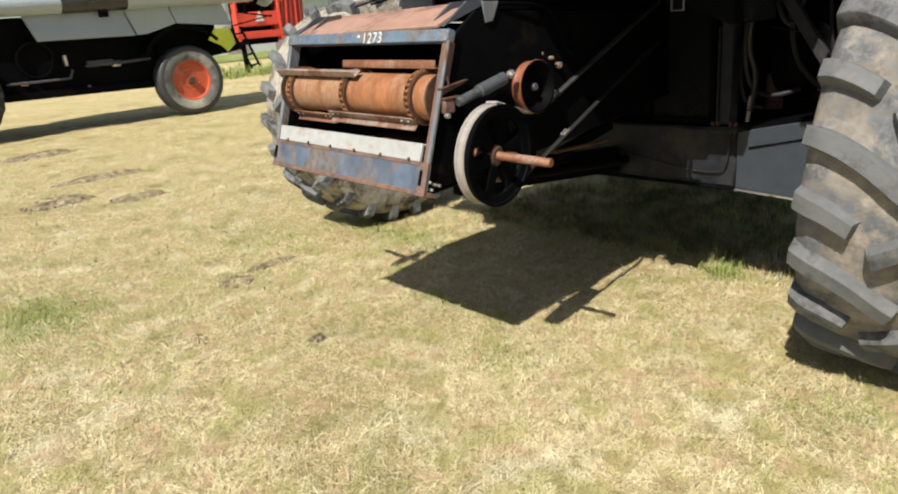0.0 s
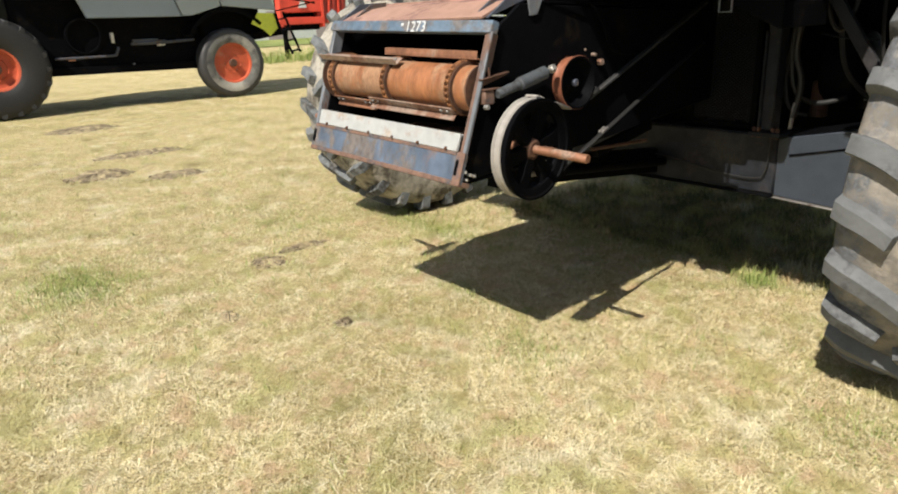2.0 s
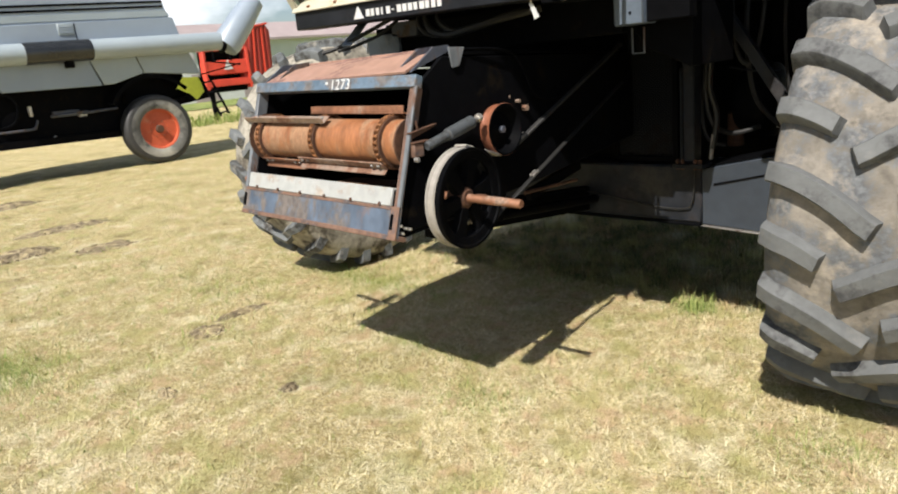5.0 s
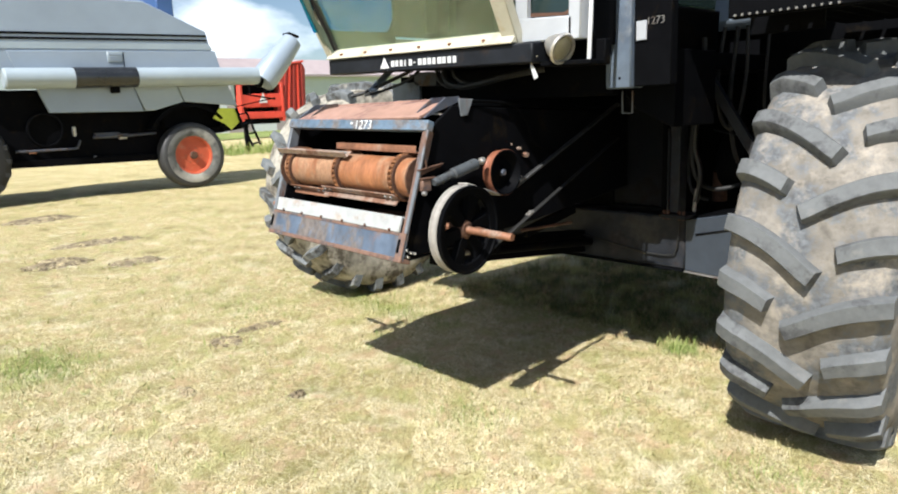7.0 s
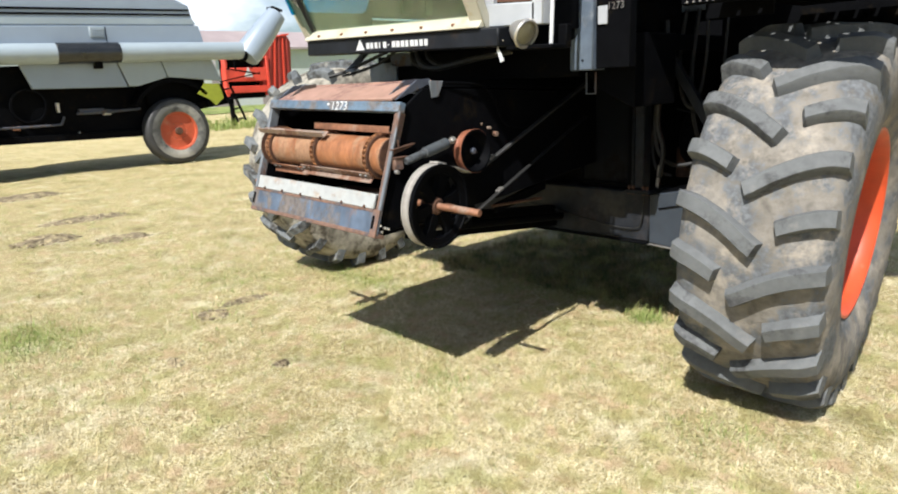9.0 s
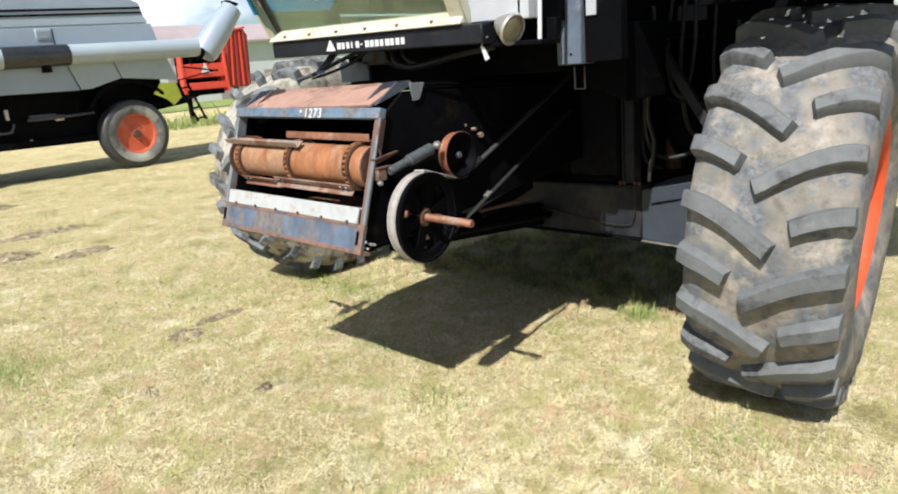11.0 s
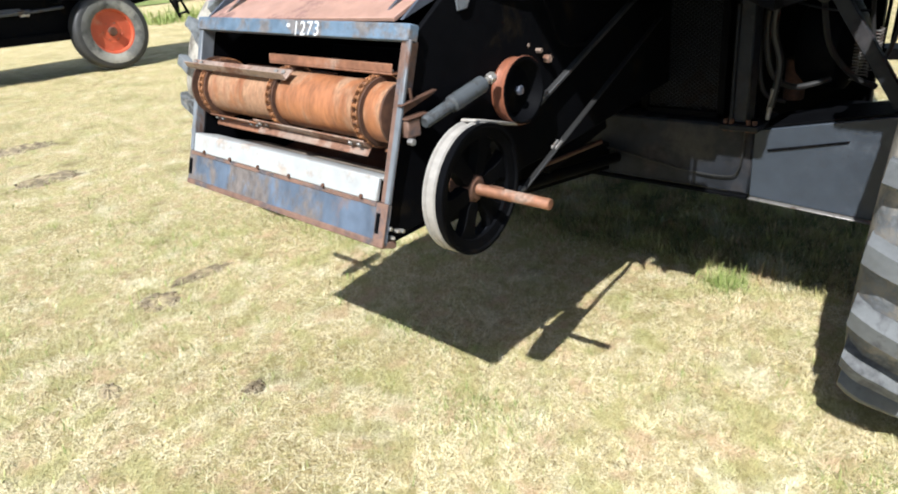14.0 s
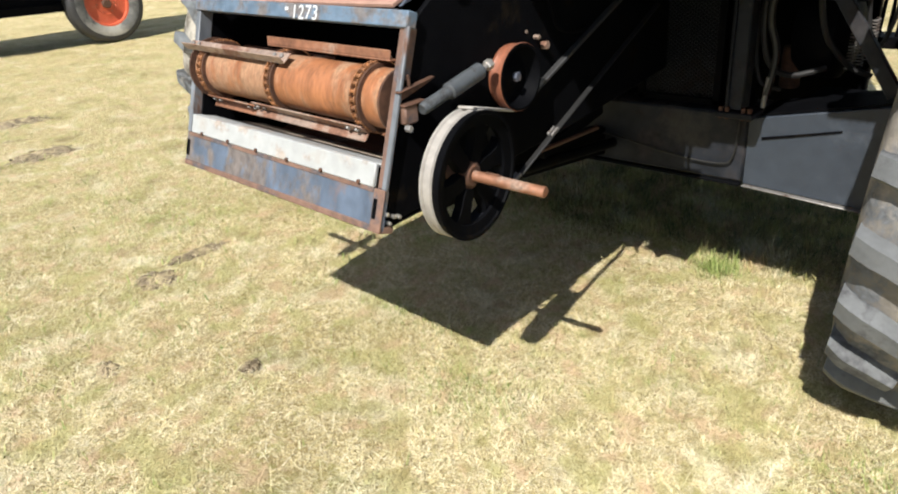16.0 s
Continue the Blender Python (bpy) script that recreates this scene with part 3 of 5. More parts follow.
for x in (-0.030, -FW + 0.022):
    part("slot", fbox(x - 0.007, x + 0.007, 0.034, 0.092, 0.008, 0.0115, 0.0), "black_paint", feeder, "dark cut slot")
# white rubbing strip with bolts
strip = part("white_strip", fbox(-FW + 0.04, -0.048, 0.121, 0.190, -0.004, 0.010), "white_strip", feeder, "pale plastic strip")
for k in range(6):
    p0 = face_pt(-FW + 0.12 + k * 0.178, 0.126, 0.009)
    part("bolt", rod(p0, p0 + (face_pt(0, 0, 0.007) - face_pt(0, 0, 0)), 0.007, 8), "rust_dark", strip)
part("strip_top", fbox(-FW + 0.042, -0.050, 0.1795, 0.1905, -0.085, -0.0045), "white_strip", strip, "pale flat top of the strip")
part("sill", fbox(-FW + 0.04, -0.048, 0.168, 0.180, -0.30, -0.0875), "dusty_floor", feeder, "dusty steel sill")
part("back_wall", fbox(-FW + 0.02, -0.02, 0.12, 0.62, -0.62, -0.60), "black_paint", feeder)
# roof sheet, folded
part("roof_sheet", prism([(0.190, 1.457), (0.32, 1.508), (0.43, 1.524), (0.43, 1.536), (0.316, 1.520), (0.185, 1.469)], -FW + 0.06, -0.06, "x", bev=0.002), "rust_sheet", feeder, "rusty brown sloped sheet")
part("roof_rear", prism([(0.405, 1.512), (1.7, 1.45), (1.7, 1.46), (0.405, 1.524)], -FW + 0.03, -0.03, "x"), "black_paint", feeder)
for x in (-0.12, -0.035, -FW + 0.035, -FW + 0.14):
    part("gusset", prism([(0.19, 1.462), (0.32, 1.546), (0.40, 1.550), (0.40, 1.526)], x - 0.006, x + 0.006, "x"), "navy_paint", feeder)
part("ridge_fold", box(-FW + 0.06, -0.06, 0.430, 0.437, 1.522, 1.544, 0.002), "rust_sheet", feeder)
part("ear", prism([(0.388, 1.462), (0.425, 1.466), (0.462, 1.536), (0.372, 1.540)], -0.012, -0.002, "x", bev=0.002), "post_paint", feeder, "pale bent lifting ear")

# conveyor drum with sprockets, chains and slats
DV, DN, DR = 0.372, -0.075, 0.088
dc = lambda x: face_pt(x, DV, DN)
drum = part("drum", lathe([(0, 0), (DR, 0), (DR, 1.02), (0, 1.02)], dc(-1.09), dc(0), 48), "rust_drum", feeder, "rusty orange conveyor drum")
for x in (-1.03, -0.60, -0.165):
    ring = lathe([(DR, -0.020), (DR + 0.014, -0.020), (DR + 0.014, -0.013), (DR + 0.003, -0.011), (DR + 0.003, 0.011), (DR + 0.014, 0.013), (DR + 0.014, 0.020), (DR, 0.020)], dc(x), dc(x + 1), 48)
    rg = part("sprocket", ring, "rust_dark", drum)
    bm = rod((-0.012, 0, DR + 0.012), (0.012, 0, DR + 0.012), 0.0058, 8)
    for sx in (-0.0125, 0.0085):
        box(sx, sx + 0.004, -0.0115, 0.0115, DR + 0.005, DR + 0.020, 0.0015, bm)
    link = mesh_of("chain_link", bm, "chain_rust")
    for k in range(26):
        ob = new("chain_link", link)
        ob.parent = drum
        ob.matrix_basis = Matrix.Translation(dc(x)) @ Matrix.Rotation(2 * math.pi * k / 26, 4, "X")
part("end_flange", lathe([(0, -0.004), (DR + 0.006, -0.004), (DR + 0.006, 0.004), (0, 0.004)], dc(-0.066), dc(1), 40), "rust_dark", drum)
part("end_flange", lathe([(0, -0.004), (DR + 0.022, -0.004), (DR + 0.022, 0.004), (0, 0.004)], dc(-1.086), dc(1), 40), "rust_dark", drum)


def slat(x0, x1, ang, r=DR + 0.026, mat="rust_bar"):
    """An angle-iron slat that lies along the drum at an angle from straight up, turning to the front."""
    c = dc(0)
    bm = box(x0, x1, -0.022, 0.022, r - 0.006, r, 0.002)
    box(x0, x1, -0.022, -0.017, r, r + 0.026, 0.002, bm)
    bm.transform(Matrix.Translation((0, c.y, c.z)) @ Matrix.Rotation(0.02, 4, "Y") @ Matrix.Rotation(radians(ang), 4, "X"))
    sl = part("slat", bm, mat, feeder)
    for x in (x0 + 0.03, x0 + 0.07, x1 - 0.07, x1 - 0.03):
        b2 = rod((x, 0.004, r - 0.002), (x, 0.004, r + 0.007), 0.008, 8)
        b2.transform(Matrix.Translation((0, c.y, c.z)) @ Matrix.Rotation(0.02, 4, "Y") @ Matrix.Rotation(radians(ang), 4, "X"))
        part("rivet", b2, "dull_steel", sl)


slat(-1.13, -0.51, 34, mat="slat_steel")
slat(-0.70, -0.09, -8)
slat(-1.05, -0.72, 150)
slat(-0.73, -0.15, 138, mat="slat_steel")
slat(-1.05, -0.5, -70)

# number chalked on the top bar
NM = FACE @ Matrix.Translation((0, -0.0088, 0)) @ Matrix.Rotation(radians(90), 4, "X")
part("paint_mark", fbox(-0.563, -0.547, 0.589, 0.599, 0.008, 0.0092, 0.0), "white_paint", feeder)
writing("lot_number", "1273", 0.062, 0.0004, "white_paint", NM @ Matrix.Translation((-0.460, 0.584, 0)) @ Matrix.Rotation(radians(1), 4, "Z"), feeder, "hand-painted white number", 1.12)

# ---- drive pulley, shaft and belts on the feeder's side ----
SH = Vector((0.0, 0.280, 0.979))


def pulley(parent, name, centre, r, wide, face, grooves, m=None):
    """The grooved ring of a belt wheel across x, canted by m."""
    pr = [(r - 0.035, -wide / 2), (r, -wide / 2)]
    for g in range(grooves):
        a = -wide / 2 + wide * (g + 0.5) / grooves
        h = wide / grooves * 0.36
        pr += [(r, a - h), (r - 0.007, a - h * 0.6), (r - 0.007, a + h * 0.6), (r, a + h)]
    pr += [(r, wide / 2), (r - 0.006, wide / 2), (r - 0.020, wide / 2 - 0.018), (r - 0.035, wide / 2 - 0.020)]
    bm = lathe(pr, centre, centre + Vector((1, 0, 0)), 56, closed=True)
    if m is not None:
        bm.transform(m)
    return part(name, bm, face, parent)


pc = Vector((0.100, SH.y, SH.z))
# the wheel and its shaft sit slightly out of square, like the drive wheels
CANT = Matrix.Translation(pc) @ Matrix.Rotation(0.085, 4, "Z") @ Matrix.Rotation(0.045, 4, "Y") @ Matrix.Translation(-pc)


def canted(bm):
    bm.transform(CANT)
    return bm


pul = pulley(feeder, "drive_pulley", pc, 0.194, 0.066, "belt_face", 2, CANT)
pul["label"] = "spoked cast iron pulley with a pale worn rim"
part("rim_side", canted(lathe([(0.152, 0.010), (0.190, 0.010), (0.1945, 0.0295), (0.1950, 0.0362), (0.184, 0.0362), (0.181, 0.029), (0.152, 0.024)], pc, pc + Vector((1, 0, 0)), 56, closed=True)), "black_paint", pul)
# added dark liner that shades the lit inside of the rim
part("rim_inner", canted(lathe([(0.1615, -0.031), (0.1615, 0.020), (0.157, 0.020), (0.157, -0.031)], pc, pc + Vector((1, 0, 0)), 56, closed=True)), "dark_steel", pul)
part("boss", canted(lathe([(0.016, -0.05), (0.05, -0.05), (0.048, -0.02), (0.046, 0.006), (0.030, 0.020), (0.016, 0.020)], pc, pc + Vector((1, 0, 0)), 24, closed=True)), "rust_dark", pul, "dark rusty hub")
for k in range(6):
    a = 2 * math.pi * k / 6 + 0.18
    bm = bmesh.new()
    d = Vector((0, math.cos(a), math.sin(a)))
    e = Vector((0, -math.sin(a), math.cos(a)))
    prev = None
    for r_, w_ in ((0.040, 0.024), (0.065, 0.032), (0.095, 0.030), (0.130, 0.038), (0.165, 0.074)):
        ring = [bm.verts.new(pc + d * r_ + e * (w_ * q) + Vector((t, 0, 0))) for q, t in ((-1, -0.012), (-0.75, 0.014), (0.75, 0.014), (1, -0.012))]
        if prev:
            for q in range(4):
                bm.faces.new((prev[q], prev[(q + 1) % 4], ring[(q + 1) % 4], ring[q]))
        prev = ring
    part("spoke", canted(bm), "black_paint", pul)
part("shaft", canted(lathe([(0, -0.12), (0.0165, -0.12), (0.0165, 0.357), (0.0145, 0.360), (0, 0.360)], SH, SH + Vector((1, 0, 0)), 20)), "rust_bar", feeder, "rusty steel shaft")
part("shaft", rod((-FW - 0.42, SH.y, SH.z), (-FW + 0.02, SH.y, SH.z), 0.0165, 20), "rust_bar", feeder, "rusty steel shaft")
pl = Vector((-FW - 0.15, SH.y, SH.z))
far_pul = pulley(feeder, "chain_wheel", pl, 0.125, 0.03, "rust_dark", 1)
part("web", lathe([(0.014, -0.008), (0.092, -0.008), (0.092, 0.008), (0.014, 0.008)], pl, pl + Vector((1, 0, 0)), 40, closed=True), "black_paint", far_pul)
part("shaft_key", canted(box(0.16, 0.21, SH.y - 0.004, SH.y + 0.004, SH.z + 0.015, SH.z + 0.020, 0.001)), "rust_dark", feeder)

ic = Vector((0.0, 0.622, 1.194))
idl = part("idler_pulley", lathe([(0.0756, -0.045), (0.1058, -0.045), (0.1084, -0.038), (0.1016, -0.034), (0.1016, -0.006), (0.1037, -0.003), (0.1016, 0.0), (0.1016, 0.030), (0.1084, 0.034), (0.1084, 0.039), (0.1063, 0.040), (0.1000, 0.034), (0.1000, -0.02), (0.0756, -0.02)], ic, ic + Vector((1, 0, 0)), 48, closed=True), "idler_rust", feeder, "flat pulley with a rusty face")
part("disc", lathe([(0, 0.012), (0.0218, 0.014), (0.0336, 0.004), (0.0756, 0.000), (0.0941, 0.026), (0.0983, 0.0415), (0.1065, 0.0415), (0.1065, 0.040), (0.0987, 0.034), (0.0987, -0.01), (0, -0.012)], ic, ic + Vector((1, 0, 0)), 40), "black_paint", idl)
part("hub", rod(ic + Vector((0.0, 0, 0)), ic + Vector((0.030, 0, 0)), 0.016, 6), "navy_paint", idl)
part("arm", bar(ic + Vector((-0.06, 0, 0)), (-0.06, 0.86, 1.32), 0.02, 0.06), "black_paint", idl)
part("idler_bracket", prism([(0.69, 1.27), (0.84, 1.265), (0.83, 1.30), (0.76, 1.325), (0.72, 1.36), (0.69, 1.35)], -0.05, -0.02, "x"), "black_paint", idl)
for p, r_ in (((-0.02, 0.722, 1.318), 0.007), ((0.0, 0.765, 1.296), 0.008), ((0.0, 0.812, 1.262), 0.014)):
    part("bolt", rod(Vector(p) - Vector((0.07, 0, 0)), Vector(p) + Vector((0.01, 0, 0)), r_, 6), "slat_steel", idl)

ten = part("tensioner", lathe([(0, 0), (0.015, 0.0), (0.0185, 0.008), (0.0185, 0.115), (0.0255, 0.120), (0.0255, 0.262), (0.0175, 0.272), (0, 0.275)], (0.03, 0.175, 1.190), (0.03, 0.455, 1.255), 18), "sleeve_grey", feeder, "smooth grey tensioner cylinder")
part("rod_end", rod((0.03, 0.43, 1.247), (0.03, 0.475, 1.262), 0.011, 10), "bare_steel", ten)
part("nut", rod((0.03, 0.462, 1.257), (0.03, 0.485, 1.263), 0.017, 6), "bare_steel", ten)
part("bracket", bar((0.003, 0.112, 1.246), (0.003, 0.256, 1.264), 0.020, 0.006), "rust_dark", ten)
part("web", prism([(0.12, 1.222), (0.25, 1.256), (0.25, 1.261), (0.12, 1.243)], 0.0, 0.006, "x"), "rust_dark", ten)
part("block", box(-0.012, 0.022, 0.12, 0.17, 1.155, 1.205), "rust_lip", ten)
part("block_plate", box(-0.012, 0.026, 0.115, 0.205, 1.206, 1.213), "rust_dark", ten)
part("stud", rod((0.006, 0.16, 1.250), (0.006, 0.155, 1.288), 0.005, 8), "rust_dark", ten)
part("nut", rod((0.025, 0.115, 1.15), (0.045, 0.115, 1.15), 0.010, 6), "dull_steel", ten)

belt = part("drive_belt", bar((0.095, 0.285, 1.178), (0.01, 0.585, 1.092), 0.05, 0.010), "belt_face", feeder, "pale worn drive belt")
part("belt_run", bar((0.0, 0.680, 1.094), (0.0, 1.60, 1.487), 0.026, 0.014), "belt", belt, "black rubber belt")
part("belt_run", bar((0.095, 0.42, 0.850), (0.0, 1.60, 1.30), 0.022, 0.009), "hose", belt, "black rubber belt")
for p in ((0.0, 0.775, 1.136), (0.087, 0.515, 0.887), (0.068, 0.755, 0.978)):
    for dx in (-0.008, 0.008):
        part("belt_clip", bar((p[0] + dx, p[1] - 0.02, p[2] + 0.0), (p[0] + dx, p[1] + 0.02, p[2] + 0.018), 0.009, 0.013), "dull_steel", belt)
# hydraulic lines along the feeder's side and fasteners at its foot
part("hose", tube([(-0.01, 0.42, 1.53), (0.01, 0.62, 1.52), (0.01, 0.74, 1.49), (0.02, 0.80, 1.41), (0.02, 0.86, 1.31), (0.01, 1.02, 1.28), (-0.02, 1.12, 1.30)], 0.0048), "black_paint", feeder)
for y, z in ((0.035, 0.885), (0.055, 0.90), (0.075, 0.893), (0.03, 0.915)):
    part("bolt", rod((-0.02, y, z), (0.006, y, z), 0.006, 6), "bare_steel", feeder)
part("skid", bar((-0.03, 0.05, 0.868), (-0.03, 0.5, 0.888), 0.03, 0.012), "black_paint", feeder)
# lift parts are coloured near black for the feeder's shadow over them
part("lift_arm", bar((-0.30, 0.45, 0.80), (-0.30, 1.72, 0.66), 0.07, 0.13), "black_paint", feeder)
part("lift_cylinder", rod((-0.20, 0.70, 0.775), (-0.20, 1.62, 0.68), 0.024, 16), "black_paint", feeder, "hydraulic cylinder coloured near black in place of shade")
part("cylinder_rod", rod((-0.20, 0.45, 0.80), (-0.20, 0.70, 0.775), 0.014, 12), "dull_steel", feeder)
part("pivot_arm", bar((-0.06, 0.86, 0.86), (-0.08, 1.30, 0.93), 0.03, 0.05), "black_paint", feeder)
part("tie_rod", rod((-0.03, 0.80, 0.885), (-0.06, 1.25, 0.86), 0.008, 10), "rust_dark", feeder)
part("lower_beam", box(-1.09, -0.03, 0.30, 0.40, 0.83, 0.90, 0.008), "black_paint", feeder)

# ---- near combine: axle, body, cab ----
part("axle_beam", box(-2.1, 0.395, 1.66, 1.95, 0.58, 0.87, 0.01), "axle_steel", combine)
part("axle_plate", prism([(0.398, 0.580), (0.93, 0.556), (0.93, 0.968), (0.430, 0.866), (0.398, 0.855)], 1.655, 1.95, "y", bev=0.004), "plate_paint", combine, "scuffed grey-blue plate")
# added black sheet that darkens the sunlit top of the plate
part("plate_top", prism([(0.405, 0.862), (0.430, 0.871), (0.93, 0.973), (0.93, 0.980), (0.430, 0.878), (0.405, 0.869)], 1.662, 1.95, "y"), "black_paint", combine)
part("plate_flange", bar((0.402, 1.645, 0.576), (0.93, 1.645, 0.552), 0.03, 0.006), "dull_steel", combine, "bright worn lower edge")
part("plate_slot", prism([(0.456, 0.789), (0.60, 0.821), (0.745, 0.855), (0.745, 0.847), (0.60, 0.812), (0.460, 0.779)], 1.650, 1.6565, "y"), "black_paint", combine)
part("beam_flange", box(-2.1, 0.395, 1.63, 1.66, 0.573, 0.586, 0.002), "black_paint", combine)
part("wire", tube([(-0.5, 1.645, 0.73), (-0.2, 1.64, 0.705), (0.1, 1.645, 0.66), (0.3, 1.645, 0.655), (0.355, 1.64, 0.70), (0.37, 1.64, 0.86)], 0.004, res=8), "hose", combine)
# added black wall that stops light leaking through behind the feeder
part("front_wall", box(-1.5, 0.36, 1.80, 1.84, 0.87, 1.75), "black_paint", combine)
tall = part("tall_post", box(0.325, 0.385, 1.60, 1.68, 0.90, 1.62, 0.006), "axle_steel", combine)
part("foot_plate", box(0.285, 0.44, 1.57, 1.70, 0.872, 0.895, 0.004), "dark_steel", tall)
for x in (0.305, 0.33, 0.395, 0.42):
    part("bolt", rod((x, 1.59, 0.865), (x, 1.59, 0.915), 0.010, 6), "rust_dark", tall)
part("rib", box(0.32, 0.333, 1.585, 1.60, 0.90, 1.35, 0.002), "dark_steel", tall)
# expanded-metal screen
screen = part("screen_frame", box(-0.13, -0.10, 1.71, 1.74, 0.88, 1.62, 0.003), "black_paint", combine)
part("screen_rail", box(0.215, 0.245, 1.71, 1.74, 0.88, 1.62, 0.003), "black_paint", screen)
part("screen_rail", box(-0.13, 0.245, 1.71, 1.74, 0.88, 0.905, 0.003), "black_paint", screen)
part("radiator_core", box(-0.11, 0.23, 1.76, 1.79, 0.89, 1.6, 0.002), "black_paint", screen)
bm = bmesh.new()
n_cols, n_rows = 15, 42
for i in range(n_cols + n_rows):
    for s in (1, -1):
        # strands that cross at a flat angle, clipped to the frame
        z_mid = 0.905 + 0.7 * (i - n_cols * 0.5) / n_rows
        pts = []
        for k in range(13):
            u = k / 12
            z = z_mid + s * 0.115 * (u - 0.5) * 2
            if 0.905 < z < 1.6:
                pts.append((-0.10 + 0.32 * u, 1.725, z))
        if len(pts) > 1:
            bar(pts[0], pts[-1], 0.004, 0.004, bm, 0.0)
part("screen_mesh", bm, "dark_steel", screen, "expanded metal mesh")
# hoses, brace and fittings beside the post
part("diagonal_brace", bar((0.46, 1.72, 1.62), (0.88, 1.72, 0.985), 0.035, 0.05), "axle_steel", combine)
hose_lines = [
    [(0.45, 1.70, 1.80), (0.47, 1.66, 1.60), (0.455, 1.64, 1.40), (0.44, 1.65, 1.25), (0.47, 1.66, 1.12), (0.455, 1.65, 0.96)],
    [(0.41, 1.74, 1.80), (0.415, 1.70, 1.50), (0.40, 1.69, 1.25), (0.43, 1.70, 1.08), (0.50, 1.76, 1.02), (0.60, 1.85, 1.04)],
    [(0.52, 1.78, 1.85), (0.50, 1.76, 1.62), (0.52, 1.75, 1.42), (0.57, 1.76, 1.34), (0.61, 1.78, 1.42), (0.63, 1.80, 1.62), (0.62, 1.82, 1.85)],
    [(0.38, 1.76, 1.80), (0.385, 1.74, 1.4), (0.37, 1.72, 1.15), (0.40, 1.72, 1.0), (0.47, 1.76, 0.96)],
    [(0.56, 1.84, 1.85), (0.55, 1.80, 1.5), (0.58, 1.82, 1.2), (0.66, 1.9, 1.05), (0.74, 1.95, 1.0)],
    [(0.70, 1.9, 1.9), (0.70, 1.86, 1.5), (0.72, 1.88, 1.2), (0.76, 1.9, 1.12), (0.80, 1.92, 1.3), (0.79, 1.95, 1.7)],
]
for k, pts in enumerate(hose_lines):
    part("hose", tube(pts, (0.014, 0.012, 0.010, 0.009, 0.012, 0.008)[k]), "hose", combine)
part("hose_fitting", rod((0.458, 1.65, 1.03), (0.446, 1.648, 0.91), 0.010, 10), "dull_steel", combine, "bright steel hose end")
part("cable", tube([(0.47, 1.80, 1.33), (0.60, 1.75, 1.31), (0.72, 1.80, 1.30)], 0.005), "dark_steel", combine)
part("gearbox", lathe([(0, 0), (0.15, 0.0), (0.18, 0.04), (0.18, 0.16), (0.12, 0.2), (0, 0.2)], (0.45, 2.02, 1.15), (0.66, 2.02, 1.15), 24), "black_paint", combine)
# added black block that fills the bright gap beside the tyre
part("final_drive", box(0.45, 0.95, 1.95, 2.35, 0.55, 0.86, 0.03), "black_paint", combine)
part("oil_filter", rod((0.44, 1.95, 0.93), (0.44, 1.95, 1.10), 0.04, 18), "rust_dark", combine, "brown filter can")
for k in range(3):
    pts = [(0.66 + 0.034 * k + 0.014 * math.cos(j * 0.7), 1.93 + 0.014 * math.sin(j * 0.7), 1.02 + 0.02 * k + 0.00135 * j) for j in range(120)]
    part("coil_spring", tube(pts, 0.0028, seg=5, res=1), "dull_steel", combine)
# unseen wall added to keep sky light off the ground underneath
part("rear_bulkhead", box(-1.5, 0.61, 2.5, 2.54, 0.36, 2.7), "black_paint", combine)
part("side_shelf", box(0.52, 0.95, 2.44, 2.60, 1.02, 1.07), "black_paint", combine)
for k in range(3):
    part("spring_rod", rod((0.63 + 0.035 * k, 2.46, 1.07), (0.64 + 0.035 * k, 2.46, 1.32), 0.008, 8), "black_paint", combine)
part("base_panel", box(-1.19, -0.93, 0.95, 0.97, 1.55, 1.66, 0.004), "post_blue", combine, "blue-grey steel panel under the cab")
# added black filler for the dark space under the cab
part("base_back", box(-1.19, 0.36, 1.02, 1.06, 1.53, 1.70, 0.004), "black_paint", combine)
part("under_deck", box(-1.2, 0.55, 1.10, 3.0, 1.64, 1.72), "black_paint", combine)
# more unseen blocks, closing the sides and low middle against light
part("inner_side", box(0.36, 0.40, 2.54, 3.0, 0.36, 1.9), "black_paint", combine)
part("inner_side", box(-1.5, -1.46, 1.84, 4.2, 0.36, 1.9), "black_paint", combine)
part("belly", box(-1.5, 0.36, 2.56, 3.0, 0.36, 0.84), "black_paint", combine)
part("body_shell", box(-1.95, 0.62, 2.4, 4.2, 1.9, 3.3, 0.05), "silver_paint", combine)
# shelf and hanging loop under the post
# the bracket's shade is put into its black, as sun reaches it
hood = part("hood_bracket", prism([(0.36, 1.53), (0.42, 1.46), (0.60, 1.375), (0.615, 1.375), (0.615, 1.72), (0.36, 1.72)], 1.12, 1.5, "y", bev=0.004), "black_paint", combine)
loop = part("hanger_loop", box(0.384, 0.387, 1.05, 1.062, 1.445, 1.545, 0.001), "post_paint", combine, "pale wire loop")
part("loop_side", box(0.437, 0.440, 1.05, 1.062, 1.445, 1.545, 0.001), "post_paint", loop)
part("loop_foot", box(0.384, 0.440, 1.05, 1.062, 1.442, 1.446, 0.001), "post_paint", loop)
post = part("platform_post", box(0.37, 0.50, 0.94, 1.05, 1.555, 2.3, 0.006), "post_blue", combine, "blue-grey square post")
